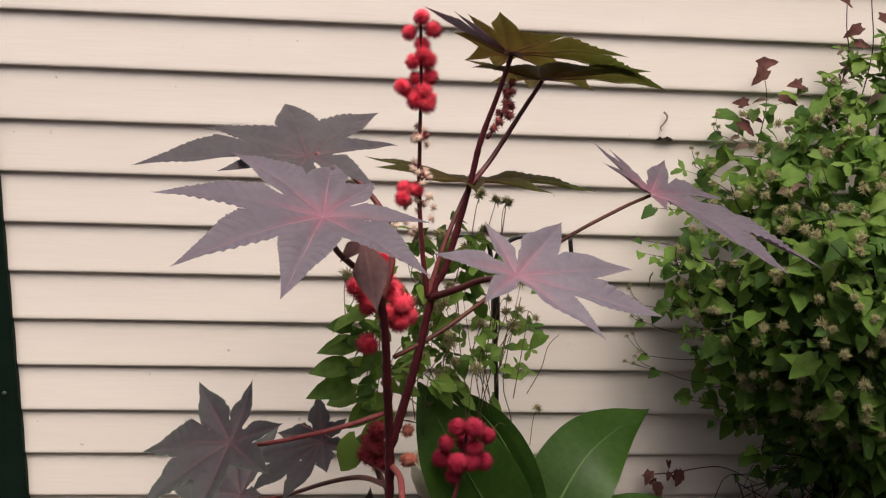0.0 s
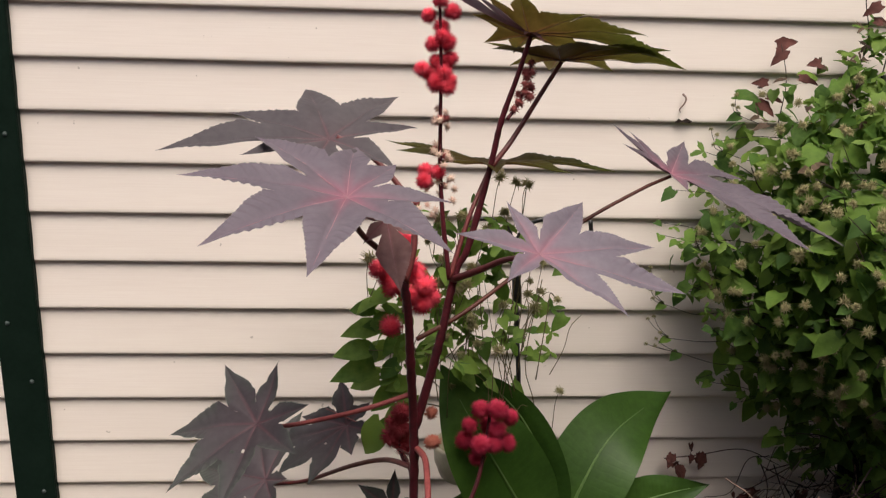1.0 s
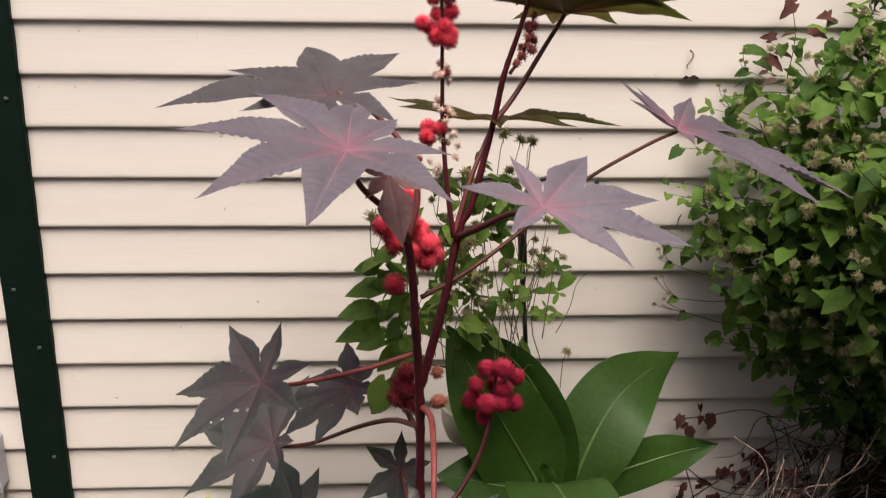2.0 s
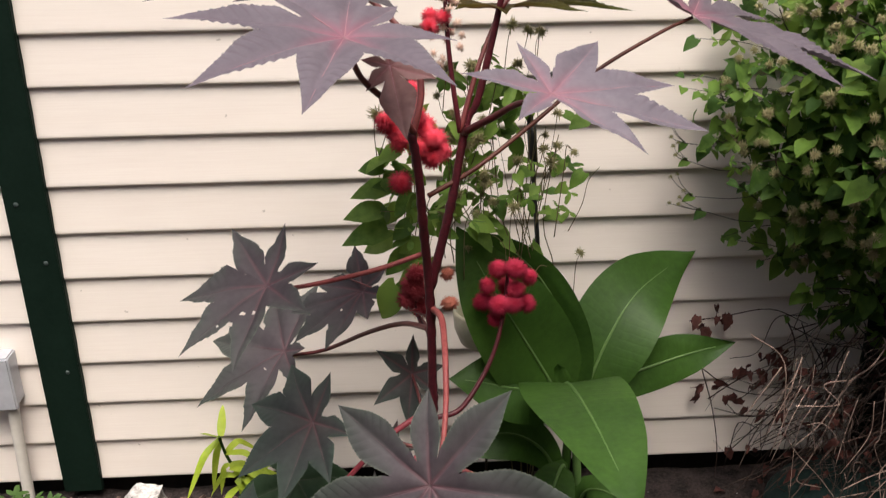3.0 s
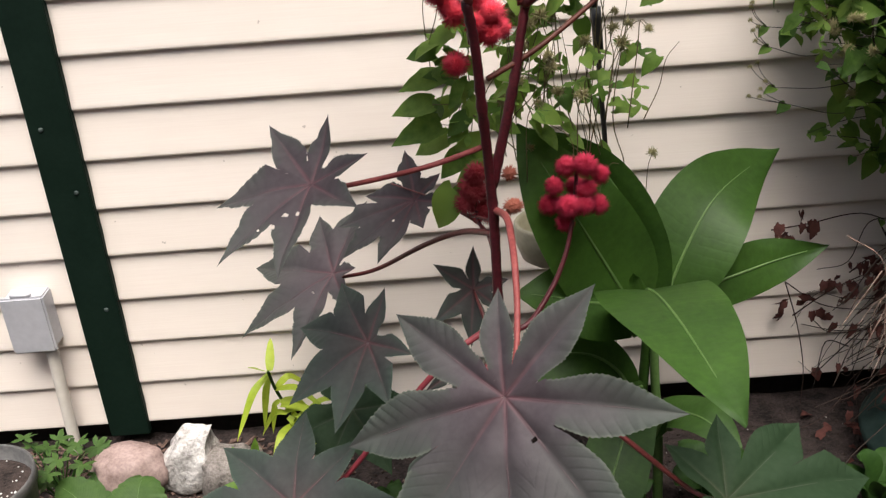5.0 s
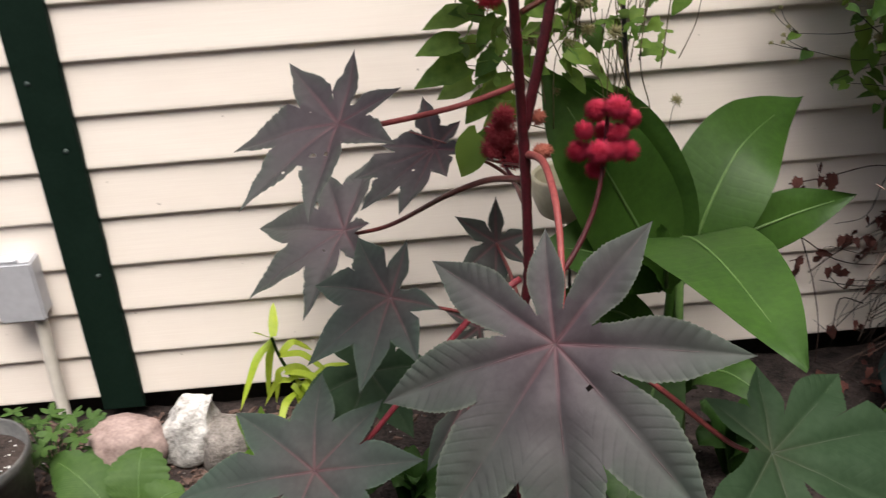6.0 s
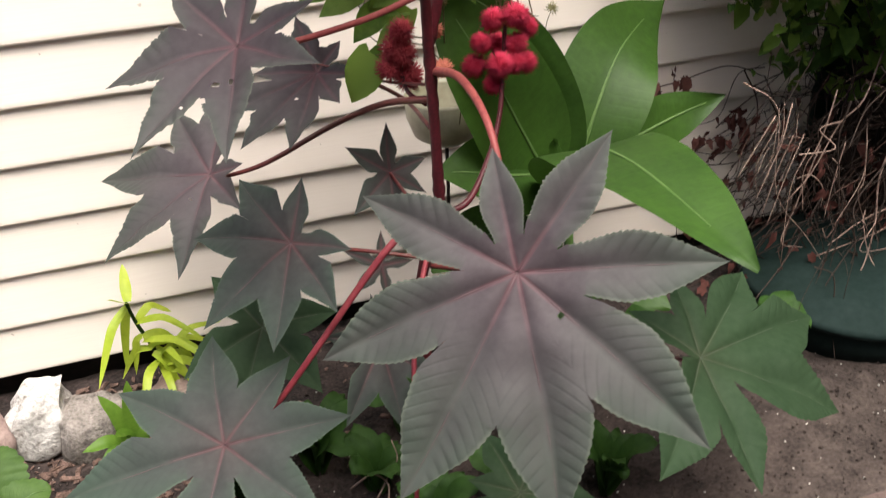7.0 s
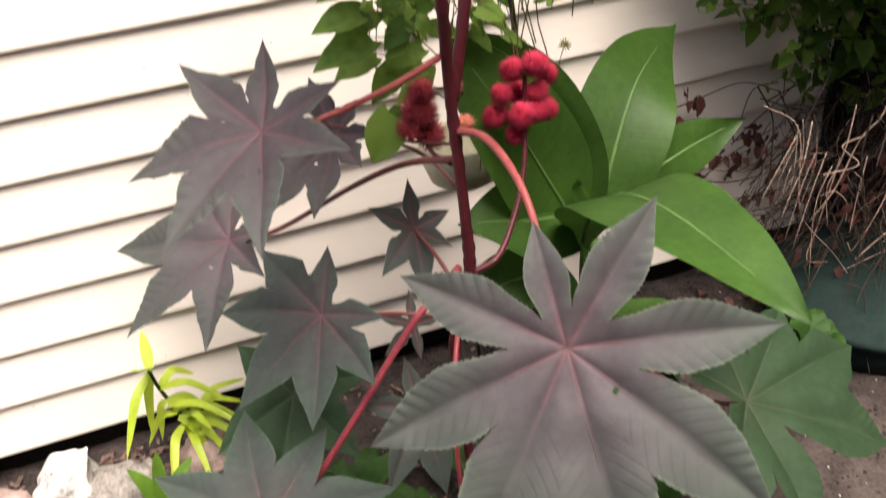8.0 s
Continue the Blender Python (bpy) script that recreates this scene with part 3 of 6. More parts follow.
castor_leaf((-0.521, -0.24, 0.523), (-0.44, -0.3, 0.85), [(67, 0.165, 0.0), (101, 0.15, 0.019), (151, 0.216, -0.005), (-165, 0.206, -0.007), (-119, 0.171, -0.013), (-70, 0.105, 0.0), (-34, 0.076, 0.031)], LEAF_OLD, VEIN_DARK, "dark grey-purple star leaf", seed=10, holes=((-135, 0.05, 0.002),), ragged=0.2, peak=0.42, full=1.35, width=0.212)
castor_leaf((-0.447, -0.506, 0.538), (-0.27, -0.52, 0.81), [(63, 0.083, 0.024), (114, 0.133, -0.016), (152, 0.149, -0.038), (-152, 0.152, -0.01), (-110, 0.145, 0.003), (-71, 0.121, 0.014), (-27, 0.084, 0.011)], LEAF_MID, VEIN_DARK, "dark grey-green star leaf", seed=11, ragged=0.08, peak=0.44, full=1.4, width=0.225)
castor_leaf((-0.281, -0.38, 0.547), (0.1, -0.75, 0.65), [(-142, 0.091, 0.02), (-98, 0.094, 0), (-40, 0.06, 0), (13, 0.06, 0), (91, 0.064, 0.03), (150, 0.075, 0.03)], LEAF_MID, VEIN_DARK, "small dark star leaf", seed=12, width=0.21, peak=0.42, full=1.35)
castor_leaf((-0.265, -0.816, 0.64), (-0.4, -0.74, 0.54), [(43, 0.167, 0.008), (90, 0.127, 0.0), (141, 0.181, -0.017), (-169, 0.225, -0.018), (-128, 0.259, 0.0), (-91, 0.256, 0.0), (-53, 0.25, 0.0), (-9, 0.206, -0.018)], LEAF_OLD, VEIN_DARK, "large dark grey-purple star leaf with red ribs", seed=13, ragged=0.05, holes=((-57, 0.060, 0.0034),), width=0.178, peak=0.54, full=1.6)
castor_leaf((-0.576, -0.604, 0.321), (-0.2, -0.52, 0.83), [(40, 0.141, 0.0), (89, 0.161, -0.025), (137, 0.164, 0.0), (-178, 0.214, 0.0), (-115, 0.18, 0.0), (-52, 0.165, 0.0), (-6, 0.167, 0.024)], LEAF_MID, VEIN_DARK, "grey-green star leaf low on the plant", seed=14, ragged=0.05, width=0.215, peak=0.47, full=1.5)
castor_leaf((0.039, -0.712, 0.37), (0.29, -0.52, 0.8), [(10, 0.248, 0.0), (37, 0.192, -0.006), (85, 0.126, 0.0), (127, 0.109, -0.024), (-133, 0.2, 0.0), (-88, 0.186, 0.0), (-25, 0.243, -0.012)], LEAF_GREENISH, VEIN_GREEN, "broad dull green star leaf", seed=15, peak=0.55, full=1.6, width=0.212)
castor_leaf((-0.3, -0.585, 1.14), (0.1, -0.75, 0.65), [(-82, 0.112, 0.01), (-25, 0.065, 0.02), (-130, 0.05, 0.0), (30, 0.04, 0.0), (100, 0.03, 0.0), (170, 0.04, 0.0)], LEAF_BRONZE, VEIN_PINK, "small folded pinkish bronze young leaf", seed=16, peak=0.45, width=0.22)
castor_leaf((-0.494, -0.42, 0.358), (-0.1, -0.6, 0.8), [(-160, 0.13, 0.0), (-115, 0.14, -0.01), (-60, 0.13, 0.0), (0, 0.11, 0.0), (60, 0.10, 0.0), (120, 0.11, 0.0)], LEAF_GREENISH, VEIN_GREEN, "dull green star leaf in the shade", width=0.26, seed=17)
castor_leaf((-0.350, -0.54, 0.375), (0.05, -0.85, 0.5), [(-125, 0.12, 0.0), (-85, 0.125, 0.0), (-45, 0.10, 0.0), (20, 0.07, 0.0), (90, 0.07, 0.0), (160, 0.08, 0.0)], LEAF_MID, VEIN_DARK, "small grey-green star leaf in the shade", width=0.195, seed=18)
castor_leaf((-0.195, -0.665, 0.16), (-0.1, -0.45, 0.88), [(150, 0.075, 0.0), (102, 0.105, 0.0), (50, 0.09, 0.0), (10, 0.11, 0.0), (-27, 0.12, 0.0), (-72, 0.12, 0.0), (-120, 0.12, 0.0), (-165, 0.1, 0.0)], LEAF_GREENISH, VEIN_GREEN, "dull green star leaf near the soil", width=0.26, seed=19)
castor_leaf((-0.32, -0.45, 0.441), (0.2, -0.8, 0.55), [(-150, 0.06, 0.0), (-90, 0.05, 0.0), (0, 0.05, 0.0), (80, 0.05, 0.0), (150, 0.06, 0.0)], LEAF_MID, VEIN_DARK, "small dark star leaf", seed=20)
castor_leaf((-0.094, -0.456, 1.389), (0.0, -0.04, 1.0), [(178, 0.128, 0.045), (-158, 0.095, 0.066), (100, 0.04, 0.0), (40, 0.035, -0.01), (-60, 0.035, -0.01), (-110, 0.035, 0.0)], LEAF_YOUNG, VEIN_PINK, "small young lilac leaf over the olive one", seed=21, width=0.14)
castor_leaf((-0.37, -0.715, 0.115), (-0.1, -0.5, 0.85), [(160, 0.1, 0.0), (110, 0.1, 0.0), (60, 0.1, 0.0), (10, 0.11, 0.0), (-40, 0.11, 0.0), (-90, 0.1, 0.0), (-140, 0.1, 0.0)], LEAF_GREENISH, VEIN_GREEN, "dull green star leaf near the soil", width=0.26, seed=22)

# stems and leaf stalks
stalk("stem", [(-0.262, -0.5, 0.0), (-0.272, -0.5, 0.25), (-0.277, -0.5, 0.428), (-0.252, -0.51, 0.536), (-0.25, -0.51, 0.612), (-0.25, -0.5, 0.71), (-0.253, -0.5, 0.796), (-0.26, -0.52, 0.895), (-0.265, -0.53, 0.975), (-0.274, -0.54, 1.036)], 0.0080, 0.0060, STEM_RED, "dark red jointed stem", knots=0.25)
stalk("stem", [(-0.25, -0.495, 0.77), (-0.229, -0.49, 0.85), (-0.212, -0.48, 0.919), (-0.2, -0.47, 0.979), (-0.188, -0.46, 1.029), (-0.172, -0.46, 1.063), (-0.142, -0.45, 1.187), (-0.129, -0.45, 1.256), (-0.108, -0.45, 1.324), (-0.091, -0.45, 1.384)], 0.0076, 0.0032, STEM_RED, "dark red jointed stem", knots=0.2)
stalk("petiole", [(-0.139, -0.45, 1.19), (-0.106, -0.42, 1.225), (-0.06, -0.4, 1.297), (-0.033, -0.4, 1.343)], 0.0045, 0.0032, STEM_DARK)
stalk("petiole", [(-0.272, -0.54, 1.03), (-0.258, -0.52, 1.09), (-0.27, -0.5, 1.15), (-0.32, -0.48, 1.205), (-0.373, -0.48, 1.236)], 0.0055, 0.0035, STEM_DARK)
stalk("petiole", [(-0.27, -0.54, 1.035), (-0.297, -0.57, 1.08), (-0.337, -0.62, 1.133), (-0.351, -0.68, 1.194)], 0.0055, 0.0035, STEM_DARK)
stalk("petiole", [(-0.194, -0.47, 1.013), (-0.16, -0.54, 1.053), (-0.132, -0.6, 1.088), (-0.098, -0.648, 1.108)], 0.006, 0.0035, STEM_RED)
stalk("petiole", [(-0.25, -0.5, 0.925), (-0.177, -0.46, 0.952), (-0.089, -0.42, 1.005), (0.02, -0.37, 1.076), (0.128, -0.33, 1.126), (0.187, -0.302, 1.144)], 0.0040, 0.0028, STEM_OLIVE)
stalk("petiole", [(-0.2, -0.47, 1.015), (-0.172, -0.44, 1.1), (-0.136, -0.4, 1.178)], 0.0045, 0.003, STEM_DARK)
stalk("petiole", [(-0.252, -0.5, 0.834), (-0.336, -0.54, 0.824), (-0.441, -0.59, 0.825), (-0.482, -0.596, 0.829)], 0.0042, 0.003, STEM_PINK, "pale pinkish leaf stalk")
stalk("petiole", [(-0.25, -0.5, 0.70), (-0.294, -0.42, 0.669), (-0.354, -0.36, 0.623), (-0.443, -0.28, 0.545), (-0.515, -0.243, 0.515)], 0.005, 0.0032, STEM_DARK)
stalk("petiole", [(-0.25, -0.49, 0.655), (-0.262, -0.40, 0.665), (-0.318, -0.36, 0.69), (-0.361, -0.338, 0.692)], 0.0032, 0.0022, STEM_DARK)
stalk("petiole", [(-0.25, -0.49, 0.715), (-0.29, -0.42, 0.70), (-0.33, -0.36, 0.70), (-0.40, -0.33, 0.72)], 0.0022, 0.0012, STEM_DARK)
stalk("petiole", [(-0.247, -0.497, 0.735), (-0.236, -0.555, 0.748), (-0.235, -0.62, 0.743), (-0.236, -0.67, 0.722), (-0.238, -0.702, 0.688), (-0.246, -0.752, 0.653), (-0.263, -0.811, 0.636)], 0.0054, 0.0034, STEM_PINK, "pale pinkish leaf stalk")
stalk("petiole", [(-0.262, -0.505, 0.55), (-0.319, -0.53, 0.525), (-0.362, -0.54, 0.486), (-0.44, -0.565, 0.41), (-0.51, -0.572, 0.333), (-0.574, -0.602, 0.318)], 0.0052, 0.0038, STEM_ROSE, "pinkish red leaf stalk")
stalk("petiole", [(-0.265, -0.5, 0.46), (-0.19, -0.58, 0.475), (-0.112, -0.635, 0.452), (-0.015, -0.66, 0.366), (0.015, -0.685, 0.356), (0.038, -0.708, 0.365)], 0.0048, 0.0030, STEM_DARK)
stalk("petiole", [(-0.265, -0.5, 0.47), (-0.35, -0.48, 0.49), (-0.445, -0.508, 0.535)], 0.003, 0.0025, STEM_DARK)
stalk("petiole", [(-0.26, -0.5, 0.50), (-0.27, -0.44, 0.53), (-0.281, -0.381, 0.546)], 0.0035, 0.0022, STEM_DARK)

stalk("petiole", [(-0.262, -0.505, 0.50), (-0.30, -0.57, 0.46), (-0.327, -0.625, 0.395), (-0.34, -0.665, 0.305), (-0.357, -0.70, 0.19), (-0.37, -0.714, 0.113)], 0.0038, 0.0028, STEM_ROSE, "pinkish red leaf stalk")


# flower spikes
def capsule_mesh(name, core, spine, count, material, thick=0.0013):
    """A round seed capsule set all over with soft spines."""
    bm = bmesh.new()
    bmesh.ops.create_icosphere(bm, subdivisions=2, radius=core)
    soup = Soup()
    bm.verts.index_update()
    soup.add([v.co.copy() for v in bm.verts], [tuple(v.index for v in f.verts) for f in bm.faces])
    bm.free()
    rng = random.Random(count)
    for i in range(count):
        z = 1 - 2 * (i + 0.5) / count
        a = i * 2.39996
        d = Vector((math.sqrt(1 - z * z) * math.cos(a), math.sqrt(1 - z * z) * math.sin(a), z))
        d = (d + Vector((rng.uniform(-1, 1), rng.uniform(-1, 1), rng.uniform(-1, 1))) * 0.15).normalized()
        s = d.orthogonal().normalized() * thick
        t = d.cross(s)
        base = d * core * 0.9
        soup.add([base + s, base - s * 0.5 + t * 0.87, base - s * 0.5 - t * 0.87, d * (core + spine * rng.uniform(0.7, 1.1))], [(0, 1, 3), (1, 2, 3), (2, 0, 3)])
    return soup.mesh(name, material)


CAPSULE_MESH = capsule_mesh("capsule", 0.0068, 0.0098, 560, CAPSULE, 0.00055)
CRIMSON_MESH = capsule_mesh("capsule", 0.0076, 0.0088, 620, CRIMSON, 0.00055)
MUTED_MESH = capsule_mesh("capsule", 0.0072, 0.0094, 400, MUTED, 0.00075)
BLOSSOM_MESH = capsule_mesh("blossom", 0.0018, 0.0062, 26, BLOSSOM, 0.0010)
BUD_MESH = capsule_mesh("bud", 0.0030, 0.0055, 44, DULLBUD, 0.0010)
ORANGE_MESH = capsule_mesh("blossom", 0.0075, 0.0060, 90, ORANGE, 0.0014)


def put_on(spike, mesh, name, places, size=1.0, jitter=0.010, seed=3, label=""):
    rng = random.Random(seed)
    for p in places:
        s = size * rng.uniform(0.88, 1.15)
        m = Matrix.Translation(Vector(p) + Vector((rng.uniform(-jitter, jitter) * 0.4, rng.uniform(-jitter, jitter), rng.uniform(-jitter, jitter) * 0.4))) @ Euler([rng.uniform(0, 6) for _ in range(3)]).to_matrix().to_4x4() @ Matrix.Diagonal((s, s, s * rng.uniform(0.9, 1.2), 1))
        part(name, mesh, spike, label, m)


tall_spike = stalk("flower_spike", [(-0.2, -0.47, 1.012), (-0.211, -0.46, 1.092), (-0.218, -0.452, 1.175), (-0.22, -0.45, 1.253), (-0.222, -0.45, 1.35), (-0.226, -0.45, 1.432)], 0.0042, 0.002, STEM_RED, "tall spike of red spiny seed capsules over cream blossoms")
put_on(tall_spike, CAPSULE_MESH, "capsule", [(-0.225, -0.45, 1.431), (-0.239, -0.45, 1.409), (-0.21, -0.45, 1.414), (-0.218, -0.45, 1.394), (-0.223, -0.45, 1.377), (-0.213, -0.45, 1.373), (-0.237, -0.45, 1.365), (-0.213, -0.45, 1.347), (-0.225, -0.45, 1.34), (-0.24, -0.45, 1.328), (-0.221, -0.45, 1.324), (-0.208, -0.45, 1.319), (-0.228, -0.45, 1.312), (-0.212, -0.45, 1.306), (-0.246, -0.45, 1.332), (-0.24, -0.45, 1.18), (-0.246, -0.45, 1.166), (-0.223, -0.45, 1.18)], 0.92)
put_on(tall_spike, BLOSSOM_MESH, "blossom", [(-0.227, -0.45, 1.268), (-0.216, -0.45, 1.262), (-0.21, -0.45, 1.266), (-0.218, -0.45, 1.255), (-0.231, -0.45, 1.219), (-0.219, -0.45, 1.211), (-0.21, -0.45, 1.207), (-0.203, -0.45, 1.211), (-0.216, -0.45, 1.198), (-0.227, -0.45, 1.167), (-0.208, -0.45, 1.166), (-0.201, -0.45, 1.154), (-0.205, -0.45, 1.143), (-0.222, -0.45, 1.148), (-0.26, -0.45, 1.131), (-0.241, -0.45, 1.129), (-0.23, -0.45, 1.113)], 1.15, 0.016, seed=5)
put_on(tall_spike, BLOSSOM_MESH, "blossom", [(-0.222, -0.45, 1.262), (-0.235, -0.45, 1.258), (-0.214, -0.45, 1.25), (-0.222, -0.45, 1.213), (-0.236, -0.45, 1.205), (-0.206, -0.45, 1.2), (-0.214, -0.45, 1.157), (-0.235, -0.45, 1.15), (-0.228, -0.45, 1.125), (-0.248, -0.45, 1.12)], 1.0, 0.018, seed=15)
put_on(tall_spike, BUD_MESH, "bud", [(-0.222, -0.455, 1.262), (-0.214, -0.45, 1.26), (-0.226, -0.45, 1.215), (-0.214, -0.455, 1.203), (-0.235, -0.45, 1.16), (-0.214, -0.45, 1.152), (-0.25, -0.455, 1.13)], 1.0, seed=6)
middle_spike = stalk("flower_spike", [(-0.27, -0.525, 0.98), (-0.272, -0.5, 1.01), (-0.272, -0.485, 1.08)], 0.004, 0.002, STEM_RED, "drooping bunch of red spiny capsules")
put_on(middle_spike, CAPSULE_MESH, "capsule", [(-0.302, -0.5, 1.026), (-0.29, -0.51, 1.014), (-0.298, -0.48, 1.035), (-0.271, -0.48, 1.063), (-0.268, -0.49, 1.047), (-0.272, -0.48, 1.078), (-0.255, -0.5, 1.021), (-0.242, -0.5, 1.011), (-0.233, -0.49, 0.994), (-0.224, -0.48, 0.981), (-0.251, -0.47, 1.026), (-0.234, -0.47, 1.009), (-0.29, -0.46, 1.013), (-0.262, -0.52, 1.005), (-0.247, -0.515, 0.985), (-0.31, -0.51, 1.045)], 1.15, seed=8)
put_on(middle_spike, CAPSULE_MESH, "capsule", [(-0.289, -0.5, 0.947)], 1.35, seed=9)
low_spike = stalk("flower_spike", [(-0.255, -0.49, 0.69), (-0.27, -0.45, 0.70), (-0.275, -0.44, 0.77)], 0.0035, 0.002, STEM_RED, "shaded bunch of red spiny capsules")
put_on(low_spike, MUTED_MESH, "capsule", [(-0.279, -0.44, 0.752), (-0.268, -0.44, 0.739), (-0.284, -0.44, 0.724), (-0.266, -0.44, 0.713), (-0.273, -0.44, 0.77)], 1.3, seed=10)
put_on(low_spike, ORANGE_MESH, "blossom", [(-0.22, -0.43, 0.759), (-0.216, -0.43, 0.715), (-0.223, -0.44, 0.711)], 1.05, seed=11, label="orange tufted blossom")
round_bunch = stalk("flower_spike", [(-0.245, -0.51, 0.54), (-0.205, -0.50, 0.548), (-0.165, -0.47, 0.59), (-0.14, -0.445, 0.635), (-0.125, -0.42, 0.69), (-0.118, -0.41, 0.75)], 0.0048, 0.003, STEM_RED, "round bunch of crimson spiny capsules")
put_on(round_bunch, CRIMSON_MESH, "capsule", [(-0.135, -0.41, 0.759), (-0.107, -0.42, 0.76), (-0.083, -0.39, 0.735), (-0.155, -0.41, 0.732), (-0.104, -0.42, 0.727), (-0.157, -0.4, 0.694), (-0.136, -0.43, 0.704), (-0.11, -0.43, 0.7), (-0.084, -0.4, 0.688), (-0.136, -0.415, 0.67), (-0.12, -0.38, 0.71)], 1.22, seed=12)
bud_spike = stalk("flower_spike", [(-0.12, -0.45, 1.26), (-0.1, -0.44, 1.29), (-0.086, -0.44, 1.342)], 0.003, 0.0015, STEM_RED, "young spike of dull red buds")
put_on(bud_spike, BUD_MESH, "bud", [(-0.087, -0.44, 1.34), (-0.09, -0.44, 1.332), (-0.083, -0.44, 1.328), (-0.094, -0.44, 1.322), (-0.087, -0.44, 1.315), (-0.097, -0.44, 1.311), (-0.084, -0.44, 1.307), (-0.094, -0.44, 1.3), (-0.1, -0.44, 1.294), (-0.09, -0.44, 1.292), (-0.104, -0.44, 1.285), (-0.108, -0.44, 1.274)], 1.2, seed=13)


# ---- canna ----
def blade(line, half, face, fold=0.12, wave=0.006, rows=34, cols=6, seed=1, profile=None, tip_power=0.75, twist=0.0):
    """A long leaf along a curve. face: where its upper side looks."""
    pts = spline(line, max(2, rows // (len(line) - 1)))
    n = len(pts) - 1
    soup, length = Soup(), 0.0
    mids = []
    for i, p in enumerate(pts):
        s = i / n
        d = (pts[min(i + 1, n)] - pts[max(i - 1, 0)]).normalized()
        f = Vector(face)
        f = (f - d * f.dot(d)).normalized()
        side = d.cross(f)
        if twist:
            a = twist * (s - 0.5)
            side, f = side * math.cos(a) + f * math.sin(a), f * math.cos(a) - side * math.sin(a)
        if i:
            length += (p - pts[i - 1]).length
        w = half * (profile(s) if profile else max(0.03, math.sin(math.pi * min(1, 0.06 + 0.94 * s) ** 0.85) ** tip_power))
        w = max(w, 0.0006)
        for c in range(-cols, cols + 1):
            q = c / cols
            y = w * q
            h = fold * abs(y) - 0.25 * fold * w * q * q + wave * math.sin(s * 9 + seed + (1.5 if c > 0 else 0)) * q * q + 0.0005 * math.sin(abs(y) * 700)
            soup.v.append(p + side * y + f * h)
            soup.uv.append((length, y))
        mids.append(p + f * 0.0006)
    k = 2 * cols + 1
    for i in range(n):
        for c in range(k - 1):
            soup.f.append((i * k + c, i * k + c + 1, (i + 1) * k + c + 1, (i + 1) * k + c))
    return soup, mids


def lance(s):
    """Half-width along a canna leaf: narrow at the sheath, broad in the middle, drawn out to a point."""
    if s < 0.45:
        return max(0.10, 1 - (1 - s / 0.45) ** 2.0)
    q = (1 - s) / 0.55
    return (1 - (1 - q) ** 2.0) * (0.86 + 0.14 * min(1.0, q * 2))


canna = thing("canna_plant", (0.02, -0.32, GROUND), "canna with broad glossy green leaves", "plant")


def canna_leaf(line, half, face, label, rib=True, **kw):
    kw.setdefault("profile", lance)
    soup, mids = blade(line, half, face, **kw)
    ob = part("leaf", soup.mesh("leaf", CANNA), canna, label)
    if rib:
        part("midrib", mesh_of("midrib", *tube(mids[1:int(len(mids) * 0.9):3], 0.0044, 0.0006, 2, 6), MIDRIB), ob)
    return ob


canna_leaf([(0.03, -0.31, 0.40), (0.05, -0.31, 0.468), (0.086, -0.29, 0.549), (0.138, -0.25, 0.614), (0.209, -0.19, 0.640), (0.295, -0.12, 0.651)], 0.080, (-0.15, -0.85, 0.5), "broad upright green canna leaf", seed=2)
canna_leaf([(0.0, -0.32, 0.40), (-0.018, -0.325, 0.468), (-0.058, -0.335, 0.548), (-0.112, -0.355, 0.650), (-0.157, -0.345, 0.73), (-0.197, -0.32, 0.80)], 0.088, (0.35, -0.9, 0.15), "broad green canna leaf behind the red bunch", seed=3)
canna_leaf([(0.015, -0.30, 0.40), (0.025, -0.305, 0.47), (0.015, -0.295, 0.56), (-0.033, -0.285, 0.665), (-0.098, -0.275, 0.736), (-0.172, -0.26, 0.772)], 0.042, (-0.3, -0.9, -0.1), "upright green canna leaf", seed=4)
canna_leaf([(0.04, -0.30, 0.40), (0.098, -0.30, 0.464), (0.192, -0.28, 0.489), (0.265, -0.27, 0.506), (0.339, -0.27, 0.524)], 0.05, (0.0, -0.95, 0.25), "green canna leaf reaching along the wall", seed=5)
canna_leaf([(0.005, -0.33, 0.40), (-0.018, -0.40, 0.50), (-0.028, -0.50, 0.590), (-0.024, -0.59, 0.616), (-0.013, -0.66, 0.613), (0.0, -0.75, 0.60), (0.014, -0.828, 0.583)], 0.086, (0.0, -0.12, 1.0), "light green canna leaf arching forward", seed=6)
canna_leaf([(0.01, -0.32, 0.40), (-0.018, -0.33, 0.462), (-0.103, -0.37, 0.503), (-0.16, -0.38, 0.524), (-0.217, -0.38, 0.535)], 0.068, (0.1, -0.6, 0.8), "shaded green canna leaf", seed=7)
canna_leaf([(0.0, -0.33, 0.24), (-0.03, -0.335, 0.33), (-0.09, -0.345, 0.385), (-0.16, -0.35, 0.385), (-0.22, -0.36, 0.35)], 0.05, (0.05, -0.7, 0.7), "lower shaded canna leaf", seed=12, profile=lambda s: max(0.05, math.sin(math.pi * s ** 1.2) ** 0.8))
canna_leaf([(0.03, -0.33, 0.18), (0.05, -0.36, 0.26), (0.09, -0.42, 0.29), (0.14, -0.48, 0.27)], 0.042, (0.0, -0.5, 0.85), "lower shaded canna leaf", seed=13, profile=lambda s: max(0.05, math.sin(math.pi * s ** 1.2) ** 0.8))
